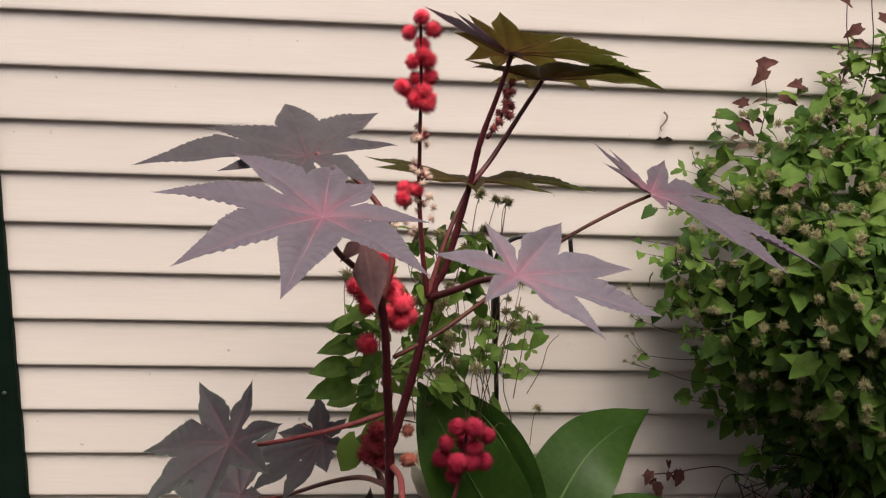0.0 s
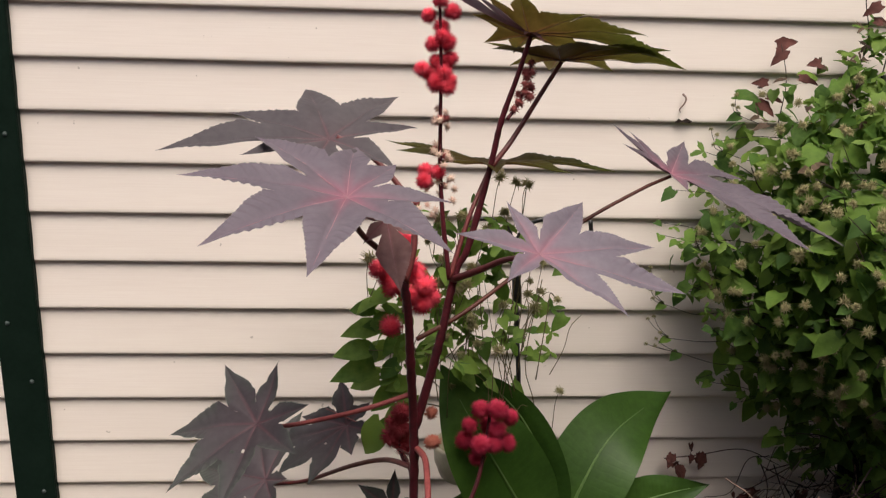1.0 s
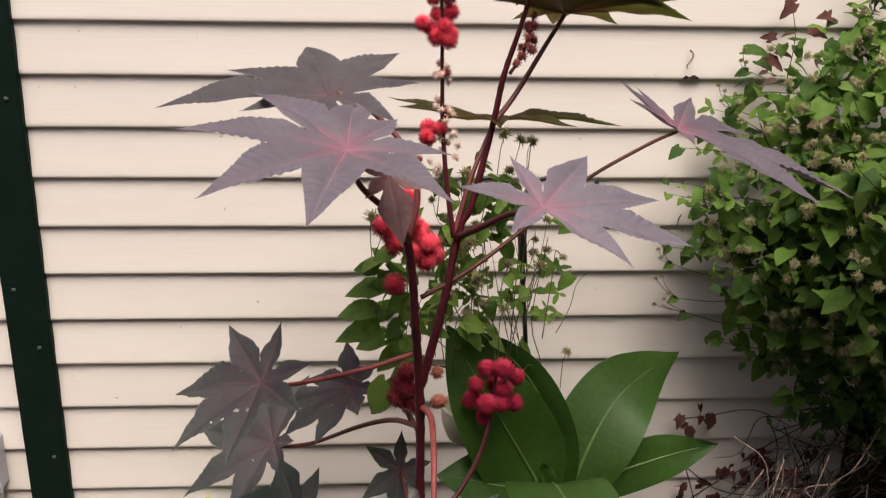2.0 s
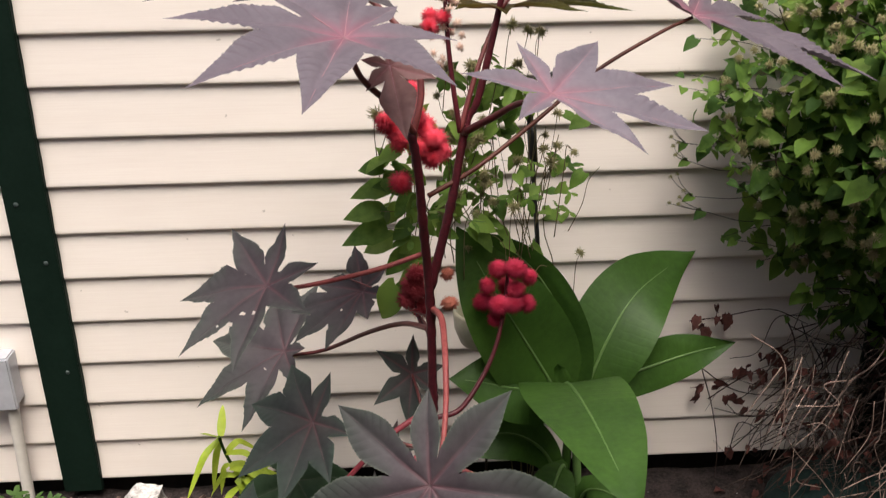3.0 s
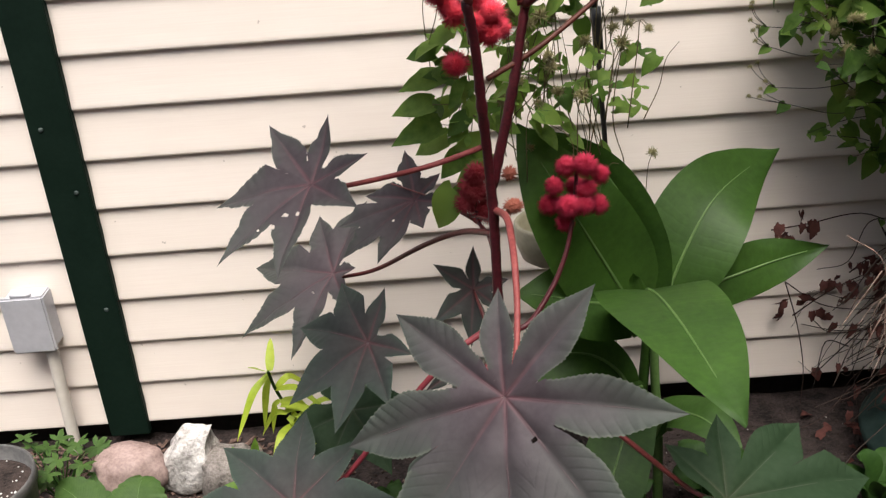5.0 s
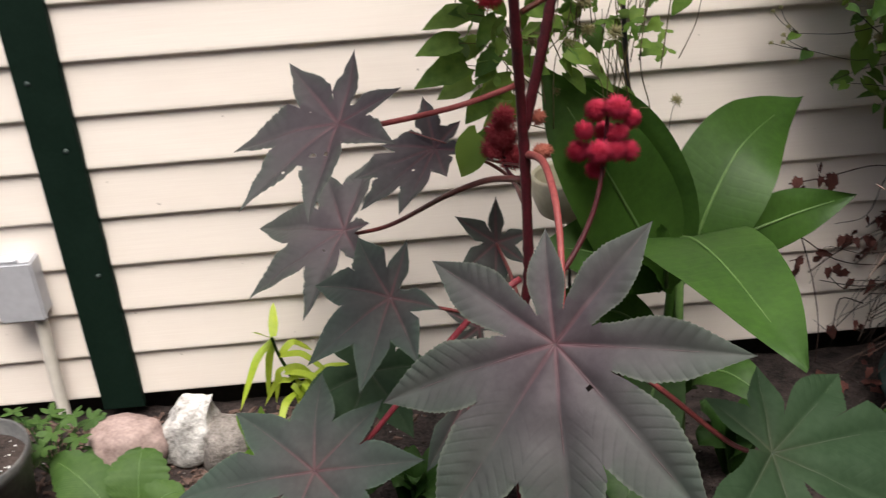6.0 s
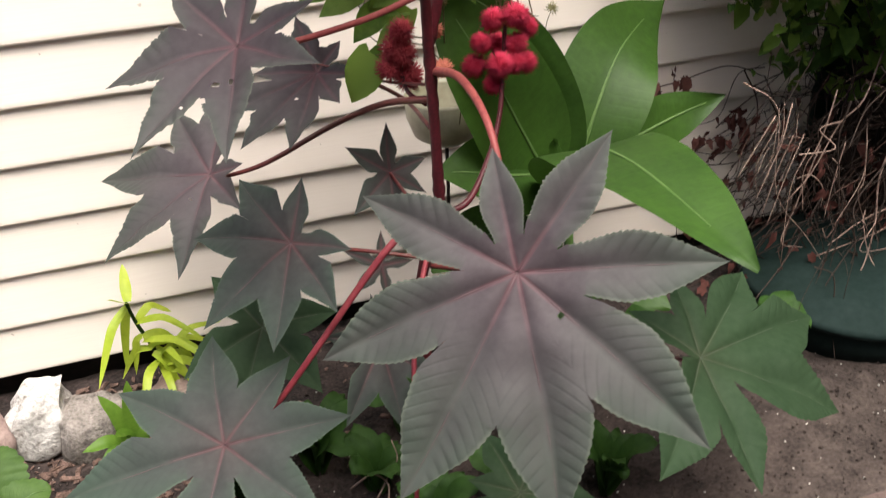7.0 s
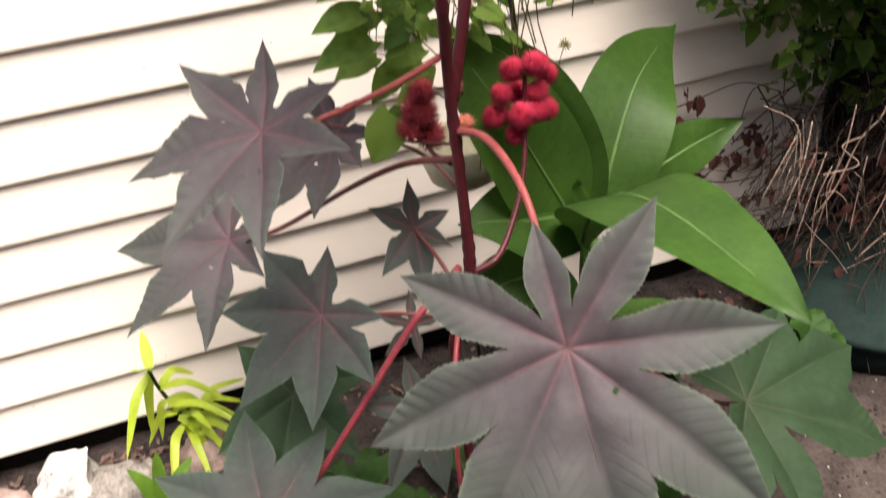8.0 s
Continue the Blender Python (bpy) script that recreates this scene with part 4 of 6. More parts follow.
canna_leaf([(0.01, -0.33, 0.26), (-0.002, -0.36, 0.32), (-0.043, -0.45, 0.308), (-0.101, -0.55, 0.216), (-0.126, -0.6, 0.176)], 0.055, (-0.1, -0.6, 0.8), "low drooping green canna leaf", seed=8, profile=lambda s: max(0.05, math.sin(math.pi * s ** 1.6) ** 0.9))
canna_leaf([(0.015, -0.325, 0.44), (-0.005, -0.345, 0.50), (-0.02, -0.36, 0.545)], 0.016, (0.3, -0.9, 0.2), "young rolled canna leaf", rib=False, seed=10)
part("stalk", mesh_of("stalk", *tube([(0.015, -0.32, 0.0), (0.008, -0.32, 0.2), (0.015, -0.315, 0.33), (0.02, -0.315, 0.45)], 0.011, 0.008, 6, 12), CANNA), canna, "pale green canna stalk")
part("stalk", mesh_of("stalk", *tube([(0.045, -0.33, 0.0), (0.04, -0.33, 0.18), (0.03, -0.325, 0.34), (0.03, -0.315, 0.44)], 0.010, 0.007, 6, 12), MIDRIB), canna, "pale green canna stalk")
part("stalk", mesh_of("stalk", *tube([(-0.02, -0.34, 0.0), (-0.015, -0.34, 0.15), (-0.005, -0.33, 0.30)], 0.009, 0.007, 6, 12), MIDRIB), canna, "pale green canna stalk")


# ---- climbing vine ----
def vine_leaf_mesh(name, length, half, lobed, material, seed):
    """A pointed heart-shaped leaf with a few shallow lobes; its stalk end at the origin, tip along +x."""
    rng = random.Random(seed)
    soup = Soup()
    rows = 10
    for i in range(rows + 1):
        s = i / rows
        w = half * (math.sin(math.pi * (0.10 + 0.90 * s) ** 0.72) ** 0.9 if s < 1 else 0.0)
        w *= 1 + lobed * (0.24 if i in (3, 4) else -0.16 if i in (5, 6) else 0.0) + rng.uniform(-0.05, 0.05)
        droop = -0.30 * length * s * s
        for c in (-2, -1, 0, 1, 2):
            y = w * c / 2
            soup.v.append((s * length - (0.10 * length if abs(c) == 2 and i < 2 else 0), y, droop + 0.22 * abs(y) + 0.05 * half * math.sin(s * 7 + c)))
            soup.uv.append((s * length, y))
    for i in range(rows):
        for c in range(4):
            soup.f.append((i * 5 + c, i * 5 + c + 1, i * 5 + c + 6, i * 5 + c + 5))
    return soup.mesh(name, material)


def leaf_pose(p, rng, tip=(0, -0.3, -0.8), face=(0, -0.75, 0.6), loose=0.7, size=1.0):
    d = (Vector(tip) + Vector([rng.uniform(-1, 1) for _ in range(3)]) * loose).normalized()
    f = Vector(face) + Vector([rng.uniform(-1, 1) for _ in range(3)]) * loose * 0.7
    f = (f - d * f.dot(d)).normalized()
    y = f.cross(d)
    m = Matrix((d, y, f)).transposed().to_4x4()
    return Matrix.Translation(p) @ m @ Matrix.Diagonal((size, size, size, 1))


def lobed_leaf_mesh(name, length, lobes, material, seed, fold=0.3, base=0.26):
    """A toothed leaf with pointed lobes (degrees, share of the length, half-spread) round its stalk."""
    rng = random.Random(seed)
    soup, n = Soup(), 40
    soup.add([(0, 0, 0)], [], [(0, 0)])
    for ring in (0.55, 1.0):
        for i in range(n + 1):
            a = -155 + 310 * i / n
            r = max([base] + [ln * (max(0.0, 1 - abs(a - la) / sp) ** 0.55) for la, ln, sp in lobes])
            r *= length * ring * (1 + (0.10 if i % 2 else -0.05) * rng.uniform(0.5, 1.0) * (ring > 0.9))
            x, y = r * math.cos(radians(a)), r * math.sin(radians(a))
            soup.v.append(Vector((x, y, fold * abs(y) - 0.35 * x * x / length + 0.04 * length * math.sin(a * 0.09 + seed) * ring)))
            soup.uv.append((x, y))
    for i in range(n):
        soup.f += [(0, 1 + i, 2 + i), (1 + i, n + 2 + i, n + 3 + i, 2 + i)]
    return soup.mesh(name, material)


TRI_SLIM = [(0, 1.0, 36), (72, 0.82, 34), (-70, 0.86, 34)]
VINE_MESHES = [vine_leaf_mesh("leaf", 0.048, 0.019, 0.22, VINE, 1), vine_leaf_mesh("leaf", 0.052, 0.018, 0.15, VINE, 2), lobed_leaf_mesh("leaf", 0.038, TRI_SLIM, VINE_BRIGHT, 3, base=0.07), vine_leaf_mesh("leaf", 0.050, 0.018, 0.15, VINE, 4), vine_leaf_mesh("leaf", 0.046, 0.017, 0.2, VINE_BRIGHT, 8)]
DEAD_MESH = vine_leaf_mesh("leaf", 0.036, 0.010, 0.6, DEAD, 5)
BIG_MESHES = [vine_leaf_mesh("leaf", 0.060, 0.021, 0.10, CLIMBER, 6), vine_leaf_mesh("leaf", 0.060, 0.018, 0.25, CLIMBER, 7)]
CLIMBER_MESHES = [lobed_leaf_mesh("leaf", 0.038, TRI_SLIM, CLIMBER, 3, base=0.07), vine_leaf_mesh("leaf", 0.044, 0.016, 0.2, CLIMBER, 12), vine_leaf_mesh("leaf", 0.040, 0.015, 0.3, CLIMBER, 13)]


def seed_head_mesh():
    """A tuft of thin silky plumes."""
    soup, rng = Soup(), random.Random(4)
    for i in range(46):
        z = 1 - 1.75 * (i + 0.5) / 46
        a = i * 2.39996
        d = Vector((math.sqrt(max(0, 1 - z * z)) * math.cos(a), math.sqrt(max(0, 1 - z * z)) * math.sin(a), z)).normalized()
        s = d.orthogonal().normalized()
        t = d.cross(s)
        bend = s * rng.uniform(-0.006, 0.006)
        long = rng.uniform(0.012, 0.018)
        mid, w = d * long * 0.55, 0.0010
        soup.add([s * w, -s * w * 0.5 + t * w, -s * w * 0.5 - t * w, mid + s * w, mid - s * w * 0.5 + t * w, mid - s * w * 0.5 - t * w, d * long + bend],
                 [(0, 1, 4, 3), (1, 2, 5, 4), (2, 0, 3, 5), (3, 4, 6), (4, 5, 6), (5, 3, 6)])
    return soup.mesh("seed_head", SEED)


SEED_MESH = seed_head_mesh()

# the vine on the iron hook, among the castor stems
climber = thing("climbing_vine", (-0.05, -0.26, GROUND), "green climbing vine with fluffy seed heads on an iron pole", "vine")
rng = random.Random(21)


def runner(owner, points, r=0.0016, material=VINE_STEM):
    return part("stem", mesh_of("stem", *tube(points, r, r * 0.6, 5, 5), material), owner)


for x0, x1, top in ((-0.05, -0.2, 1.05), (-0.06, -0.26, 1.0), (-0.04, -0.06, 1.12), (-0.04, -0.02, 0.95), (-0.06, -0.14, 0.98), (-0.05, -0.25, 0.86), (-0.05, -0.27, 0.9), (-0.04, -0.10, 1.08)):
    y = rng.uniform(-0.38, -0.22)
    runner(climber, [(x0, -0.22, 0.03), (x0 + rng.uniform(-0.03, 0.03), -0.24, 0.35), (x0 * 0.6 + x1 * 0.4 + rng.uniform(-0.03, 0.03), (y - 0.24) / 2, 0.65), (x1 + rng.uniform(-0.04, 0.04), y, top - 0.16), (x1, y, top)], 0.0014, WIRY_STEM)
for x, z, tx, tz in ((-0.31, 0.906, -0.372, 0.899), (-0.325, 0.871, -0.385, 0.865), (-0.314, 0.836, -0.39, 0.826), (-0.306, 0.808, -0.362, 0.787), (-0.28, 0.788, -0.324, 0.76), (-0.30, 0.737, -0.344, 0.675), (-0.282, 0.731, -0.321, 0.691), (-0.256, 0.818, -0.299, 0.80), (-0.259, 0.863, -0.297, 0.845), (-0.284, 0.896, -0.328, 0.922), (-0.295, 0.857, -0.346, 0.836), (-0.267, 0.772, -0.301, 0.763), (-0.27, 0.90, -0.30, 0.872), (-0.25, 0.79, -0.285, 0.74)):
    y = rng.uniform(-0.43, -0.37)
    tip = Vector((tx - x, rng.uniform(-0.025, 0.01), tz - z))
    runner(climber, [(-0.245, -0.38, z - 0.05), (x * 0.5 - 0.125, (y - 0.38) / 2, z - 0.012), (x, y, z)], 0.0010, WIRY_STEM)
    part("leaf", BIG_MESHES[rng.randrange(2)], climber, m=leaf_pose((x, y, z), rng, tip.normalized(), (0.1, -0.6, 0.75), 0.12, tip.length / 0.060))
for i in range(150):
    zone = i % 7
    if zone < 1:
        p = (-0.02 + rng.choice((-1, 1)) * rng.uniform(0.012, 0.05), rng.uniform(-0.30, -0.16), rng.uniform(0.60, 0.98))
    elif zone < 6:
        p = (rng.gauss(-0.17, 0.05), rng.uniform(-0.44, -0.28), rng.uniform(0.78, 1.10))
    else:
        p = (max(-0.315, rng.gauss(-0.29, 0.03)), rng.uniform(-0.44, -0.34), rng.uniform(0.84, 1.02))
    part("leaf", CLIMBER_MESHES[rng.randrange(3)], climber, m=leaf_pose(p, rng, (rng.choice((-0.6, 0.6)), -0.3, -0.3), (0, -0.5, 0.8), 0.6, rng.uniform(0.6, 1.05)))
for p in ((-0.324, -0.42, 1.029), (-0.307, -0.42, 1.021), (-0.214, -0.42, 1.097), (-0.18, -0.42, 1.101), (-0.21, -0.42, 0.99), (-0.183, -0.42, 0.976), (-0.169, -0.42, 0.985), (-0.196, -0.42, 0.947), (-0.159, -0.42, 0.928), (-0.155, -0.42, 0.913), (-0.2, -0.42, 0.894), (-0.223, -0.42, 0.87), (-0.14, -0.42, 1.081), (-0.108, -0.4, 0.863), (-0.055, -0.35, 0.945), (-0.033, -0.35, 0.95), (-0.041, -0.35, 0.921), (-0.101, -0.38, 0.936), (-0.105, -0.3, 1.137), (-0.077, -0.3, 1.128), (-0.059, -0.3, 1.126), (0.045, -0.2, 0.69)):
    m = Matrix.Translation(p) @ Euler((rng.uniform(-0.6, 0.6), rng.uniform(-0.6, 0.6), rng.uniform(0, 6))).to_matrix().to_4x4() @ Matrix.Diagonal((*[rng.uniform(0.75, 1.1)] * 3, 1))
    part("seed_head", SEED_MESH, climber, "pale fluffy seed head", m)
    runner(climber, [(p[0] + rng.uniform(-0.03, 0.01), p[1] + 0.03, p[2] - rng.uniform(0.06, 0.12)), (p[0] - 0.005, p[1] + 0.01, p[2] - 0.03), p], 0.0009, WIRY_STEM)

for i in range(28):
    x, z, y = rng.uniform(-0.28, -0.01), rng.uniform(0.70, 1.04), rng.uniform(-0.42, -0.24)
    dx = rng.uniform(-0.05, 0.05)
    tip = (x + dx, y - rng.uniform(0.0, 0.03), z + rng.uniform(0.01, 0.09))
    runner(climber, [(x, y, z - rng.uniform(0.05, 0.14)), (x + dx * 0.2 + rng.uniform(-0.02, 0.02), y, z - 0.02), (x + dx * 0.7, y, z + 0.02), tip], rng.uniform(0.0007, 0.0011), WIRY_STEM)
    if i % 2:
        part("seed_head", SEED_MESH, climber, "pale fluffy seed head", Matrix.Translation(tip) @ Euler((rng.uniform(-0.6, 0.6), rng.uniform(-0.6, 0.6), rng.uniform(0, 6))).to_matrix().to_4x4() @ Matrix.Diagonal((*[rng.uniform(0.6, 0.95)] * 3, 1)))

hook = thing("shepherd_hook", (-0.03, -0.2, GROUND), "black iron shepherd's hook standing in the bed", "garden hook")
part("pole", mesh_of("pole", *tube([(-0.013, -0.2, 0.0), (-0.023, -0.2, 0.4), (-0.034, -0.2, 0.666), (-0.045, -0.2, 0.807), (-0.054, -0.2, 0.925)], 0.0045, 0.0045, 5, 10), IRON), hook)
part("sleeve", mesh_of("sleeve", *tube([(-0.049, -0.2, 0.872), (-0.0545, -0.2, 0.945)], 0.0085, 0.0085, 3, 12), IRON), hook)
part("hook_arm", mesh_of("hook_arm", *tube([(-0.0545, -0.2, 0.94), (-0.054, -0.2, 1.0), (-0.021, -0.2, 1.034), (0.022, -0.2, 1.03), (0.050, -0.2, 0.992), (0.070, -0.2, 0.955), (0.085, -0.2, 0.982), (0.079, -0.2, 1.036)], 0.0042, 0.0042, 6, 10), IRON), hook)
part("hook_arm", mesh_of("hook_arm", *tube([(-0.057, -0.2, 0.94), (-0.071, -0.2, 1.017), (-0.098, -0.2, 1.034), (-0.129, -0.2, 1.035), (-0.144, -0.2, 1.018)], 0.0042, 0.0042, 6, 10), IRON), hook)

# the large vine against the wall
bush = thing("wall_vine", (0.72, -0.12, GROUND), "dense green vine with fluffy seed heads against the siding", "vine")


def left_edge(z):
    """Where the vine's outline ends, taken back to the siding."""
    return float(np.interp(z, (0.30, 0.36, 0.42, 0.50, 0.58, 0.68, 0.78, 0.88, 0.95, 1.05, 1.15, 1.25, 1.33, 1.42), (0.90, 0.73, 0.65, 0.585, 0.485, 0.42, 0.37, 0.34, 0.33, 0.36, 0.38, 0.44, 0.54, 0.64)))


def front(x, z):
    """How far the vine swells out from the wall: most of all low down, sloping back above."""
    d = max(0.0, x - left_edge(z))
    run = float(np.interp(z, (0.40, 0.64, 0.76, 0.90, 1.15), (0.36, 0.30, 0.24, 0.32, 0.36)))
    return -0.05 - float(np.interp(z, (0.45, 0.9, 1.3), (0.56, 0.43, 0.27))) * min(1.0, d / run) ** 0.8 * (0.88 + 0.12 * math.sin(z * 9 + x * 7))


def place(x, z, y):
    """The swelling mass narrows towards its front."""
    k = 1 + y / 1.75
    return Vector((x * k, y, 1.4 + (z - 1.4) * k))


rng = random.Random(33)
shell, rest, lit_leaves = [], Soup(), Soup()
while len(shell) < 5400:
    x, z = rng.uniform(0.30, 1.45), rng.uniform(0.31, 1.42)
    gap = x - left_edge(z) - rng.gauss(0, 0.025)
    if gap < 0 or (gap < 0.18 and rng.random() > 0.10 + gap * 4.6):
        continue
    deep = rng.random()
    if noise.noise((x * 10, z * 10, deep * 3)) < -0.16 - 0.25 * deep:
        continue
    y = front(x, z) * (1 - 0.5 * deep) + rng.uniform(-0.025, 0.025)
    shell.append((min(y, -0.015), x, z))
shell.sort()
own = 0
for y, x, z in shell:
    p = place(x, z, y)
    m = leaf_pose(p, rng, (rng.uniform(-0.8, 0.6), -0.5, -0.35), (-0.1, -0.45, 0.9), 0.75, rng.uniform(0.5, 1.1))
    # brighter leaf colour is commoner higher up, standing in for light from above
    lit_tone = rng.random() < (0.8 if p.z > 1.12 else 0.5 if p.z > 1.0 else 0.32)
    k = rng.choice((2, 4)) if lit_tone else rng.choice((0, 0, 1, 3))
    withered = rng.random() < (0.10 if z > 1.18 else 0.012)
    me = DEAD_MESH if withered else VINE_MESHES[k]
    if own < 300 and p.x < 0.62:
        part("leaf", me, bush, "withered brown leaf" if withered else "", m)
        own += 1
    else:
        src = VINE_MESHES[k]
        uv = [(0.0, 0.0)] * len(src.vertices)
        for loop, d in zip(src.loops, src.uv_layers[0].data):
            uv[loop.vertex_index] = (d.uv[0], d.uv[1])
        (lit_leaves if lit_tone else rest).add([v.co for v in src.vertices], [tuple(p.vertices) for p in src.polygons], uv, m)
tagged(part("foliage", rest.mesh("foliage", VINE), bush, "dense green vine leaves"), kind="stuff")
tagged(part("foliage", lit_leaves.mesh("foliage", VINE_BRIGHT), bush, "brighter yellow-green vine leaves, top light put into their colour"), kind="stuff")
for x, y, z in ((0.455, -0.04, 1.348), (0.47, -0.05, 1.34), (0.44, -0.06, 1.25), (0.425, -0.06, 1.24), (0.49, -0.08, 1.29), (0.60, -0.08, 1.47), (0.63, -0.08, 1.43), (0.62, -0.08, 1.40), (0.66, -0.08, 1.45), (0.69, -0.1, 1.42), (0.43, -0.08, 1.28), (0.52, -0.1, 1.32)):
    part("leaf", DEAD_MESH, bush, "withered brown leaf", leaf_pose((x, y, z), rng, (rng.choice((-0.8, 0.8)), -0.3, -0.2), (0, -0.7, 0.6), 0.5, rng.uniform(0.8, 1.2)))
for i in range(150):
    z = rng.uniform(0.50, 1.30)
    x = left_edge(z) + rng.uniform(0.0, 0.50)
    m = Matrix.Translation(place(x, z, front(x, z) - 0.035)) @ Euler((rng.uniform(0.2, 1.4), rng.uniform(-0.5, 0.5), rng.uniform(0, 6))).to_matrix().to_4x4() @ Matrix.Diagonal((*[rng.uniform(0.65, 1.0)] * 3, 1))
    part("seed_head", SEED_MESH, bush, "pale fluffy seed head", m)
for i in range(40):
    z = rng.uniform(0.45, 1.1)
    x = left_edge(z) + rng.uniform(0.02, 0.4)
    y = front(x, z)
    runner(bush, [place(x + 0.25, z - rng.uniform(0.1, 0.3), y * 0.2), place(x + 0.12, z - 0.06, y * 0.6), place(x, z, y * 0.95), place(x - rng.uniform(0.02, 0.08), z + rng.uniform(-0.05, 0.08), y)], rng.uniform(0.0010, 0.002))
MAUVE_MESHES = [lobed_leaf_mesh("leaf", 0.036, TRI_SLIM, MAUVE, 31, 0.6, 0.07), vine_leaf_mesh("leaf", 0.048, 0.014, 0.2, MAUVE, 32)]
for i in range(20):
    z = rng.uniform(1.05, 1.40)
    x = left_edge(z) + rng.uniform(-0.015, 0.22)
    part("leaf", MAUVE_MESHES[i % 2], bush, "leaf turning mauve-brown", leaf_pose(place(x, z, front(x, z) - 0.01), rng, (rng.choice((-0.8, 0.6)), -0.4, -0.1), (0, -0.5, 0.85), 0.6, rng.uniform(0.45, 0.75)))
# leafy sprigs at the vine's edge
for i in range(34):
    z = rng.uniform(0.44, 1.20)
    x = left_edge(z) + rng.uniform(-0.02, 0.08)
    y = front(x + 0.03, z) * rng.uniform(0.5, 1.0)
    root, tip = place(x + 0.10, z - 0.03, y), place(x - rng.uniform(0.02, 0.08), z + rng.uniform(-0.06, 0.05), y)
    runner(bush, [root, root.lerp(tip, 0.5) + Vector((0, 0, 0.008)), tip], 0.0009)
    for k in range(4):
        part("leaf", VINE_MESHES[rng.choice((0, 1, 2))], bush, m=leaf_pose(root.lerp(tip, 0.25 + 0.25 * k), rng, (rng.choice((-0.7, 0.5)), -0.4, -0.4), (0, -0.5, 0.85), 0.6, rng.uniform(0.4, 0.8)))
# thin wisps reaching out over the siding
for x, z, dx in ((0.29, 0.88, -0.045), (0.30, 0.83, -0.05), (0.33, 0.77, -0.075), (0.36, 0.72, -0.09), (0.38, 1.15, -0.04), (0.35, 0.95, -0.03), (0.40, 1.22, -0.03)):
    fork = Vector((x + dx * 0.5, -0.08, z + rng.uniform(-0.02, 0.0)))
    runner(bush, [(x + 0.10, -0.10, z - 0.01), (x + 0.04, -0.09, z - 0.022), fork], 0.0010)
    for k in range(3):
        tip = fork + Vector((dx * rng.uniform(0.2, 0.8), rng.uniform(-0.02, 0.01), rng.uniform(0.012, 0.05)))
        runner(bush, [fork, fork.lerp(tip, 0.5) + Vector((-0.006, 0, 0.0)), tip], 0.0008)
        part("seed_head", SEED_MESH, bush, "pale fluffy seed head", Matrix.Translation(tip) @ Matrix.Diagonal((0.4, 0.4, 0.4, 1)))
    part("leaf", VINE_MESHES[0], bush, m=leaf_pose(fork, rng, (-0.6, -0.3, -0.4), (0, -0.5, 0.85), 0.5, rng.uniform(0.4, 0.65)))
runner(bush, [(0.60, -0.06, 1.25), (0.62, -0.07, 1.36), (0.605, -0.07, 1.43), (0.60, -0.06, 1.5)], 0.0014)
runner(bush, [(0.66, -0.06, 1.25), (0.665, -0.07, 1.38), (0.65, -0.07, 1.46), (0.64, -0.06, 1.52)], 0.0014)
runner(bush, [(0.47, -0.06, 1.2), (0.475, -0.06, 1.28), (0.46, -0.05, 1.35)], 0.0011)
part("trunk", mesh_of("trunk", *tube([(0.80, -0.10, 0.0), (0.79, -0.10, 0.25), (0.82, -0.09, 0.5), (0.80, -0.08, 0.9)], 0.05, 0.02, 7, 12, 0.3), VINE_STEM), bush, "dark woody vine trunk")
part("trunk", mesh_of("trunk", *tube([(0.88, -0.14, 0.0), (0.86, -0.13, 0.3), (0.90, -0.10, 0.6)], 0.035, 0.02, 7, 12, 0.3), VINE_STEM), bush, "dark woody vine trunk")

# dry hanging stems under it
dry = thing("dead_vine", (0.62, -0.18, GROUND), "tangle of dry straw-coloured vine stems", "dead stems")
rng = random.Random(44)
for i in range(300):
    x, y, z = rng.uniform(0.50, 1.15), rng.uniform(-0.36, -0.05), rng.uniform(0.18, 0.56)
    dx, dz, dy = rng.uniform(-0.20, 0.08), rng.uniform(-0.06, 0.26), rng.uniform(-0.12, 0.05)
    w = 0.035
    runner(dry, [(x, y, z), (x + dx * 0.3 + rng.uniform(-w, w), y + dy * 0.3, z - dz * 0.2 + rng.uniform(-w, w)), (x + dx * 0.7 + rng.uniform(-w, w), y + dy * 0.6, z - dz * 0.65 + rng.uniform(-w, w) * 0.7), (x + dx + rng.uniform(-w, w), y + dy, max(0.04, z - dz))], rng.uniform(0.0006, 0.0019), TWIG if i % 20 == 0 else BROWN_STEM if i % 4 == 0 else VINE_STEM)
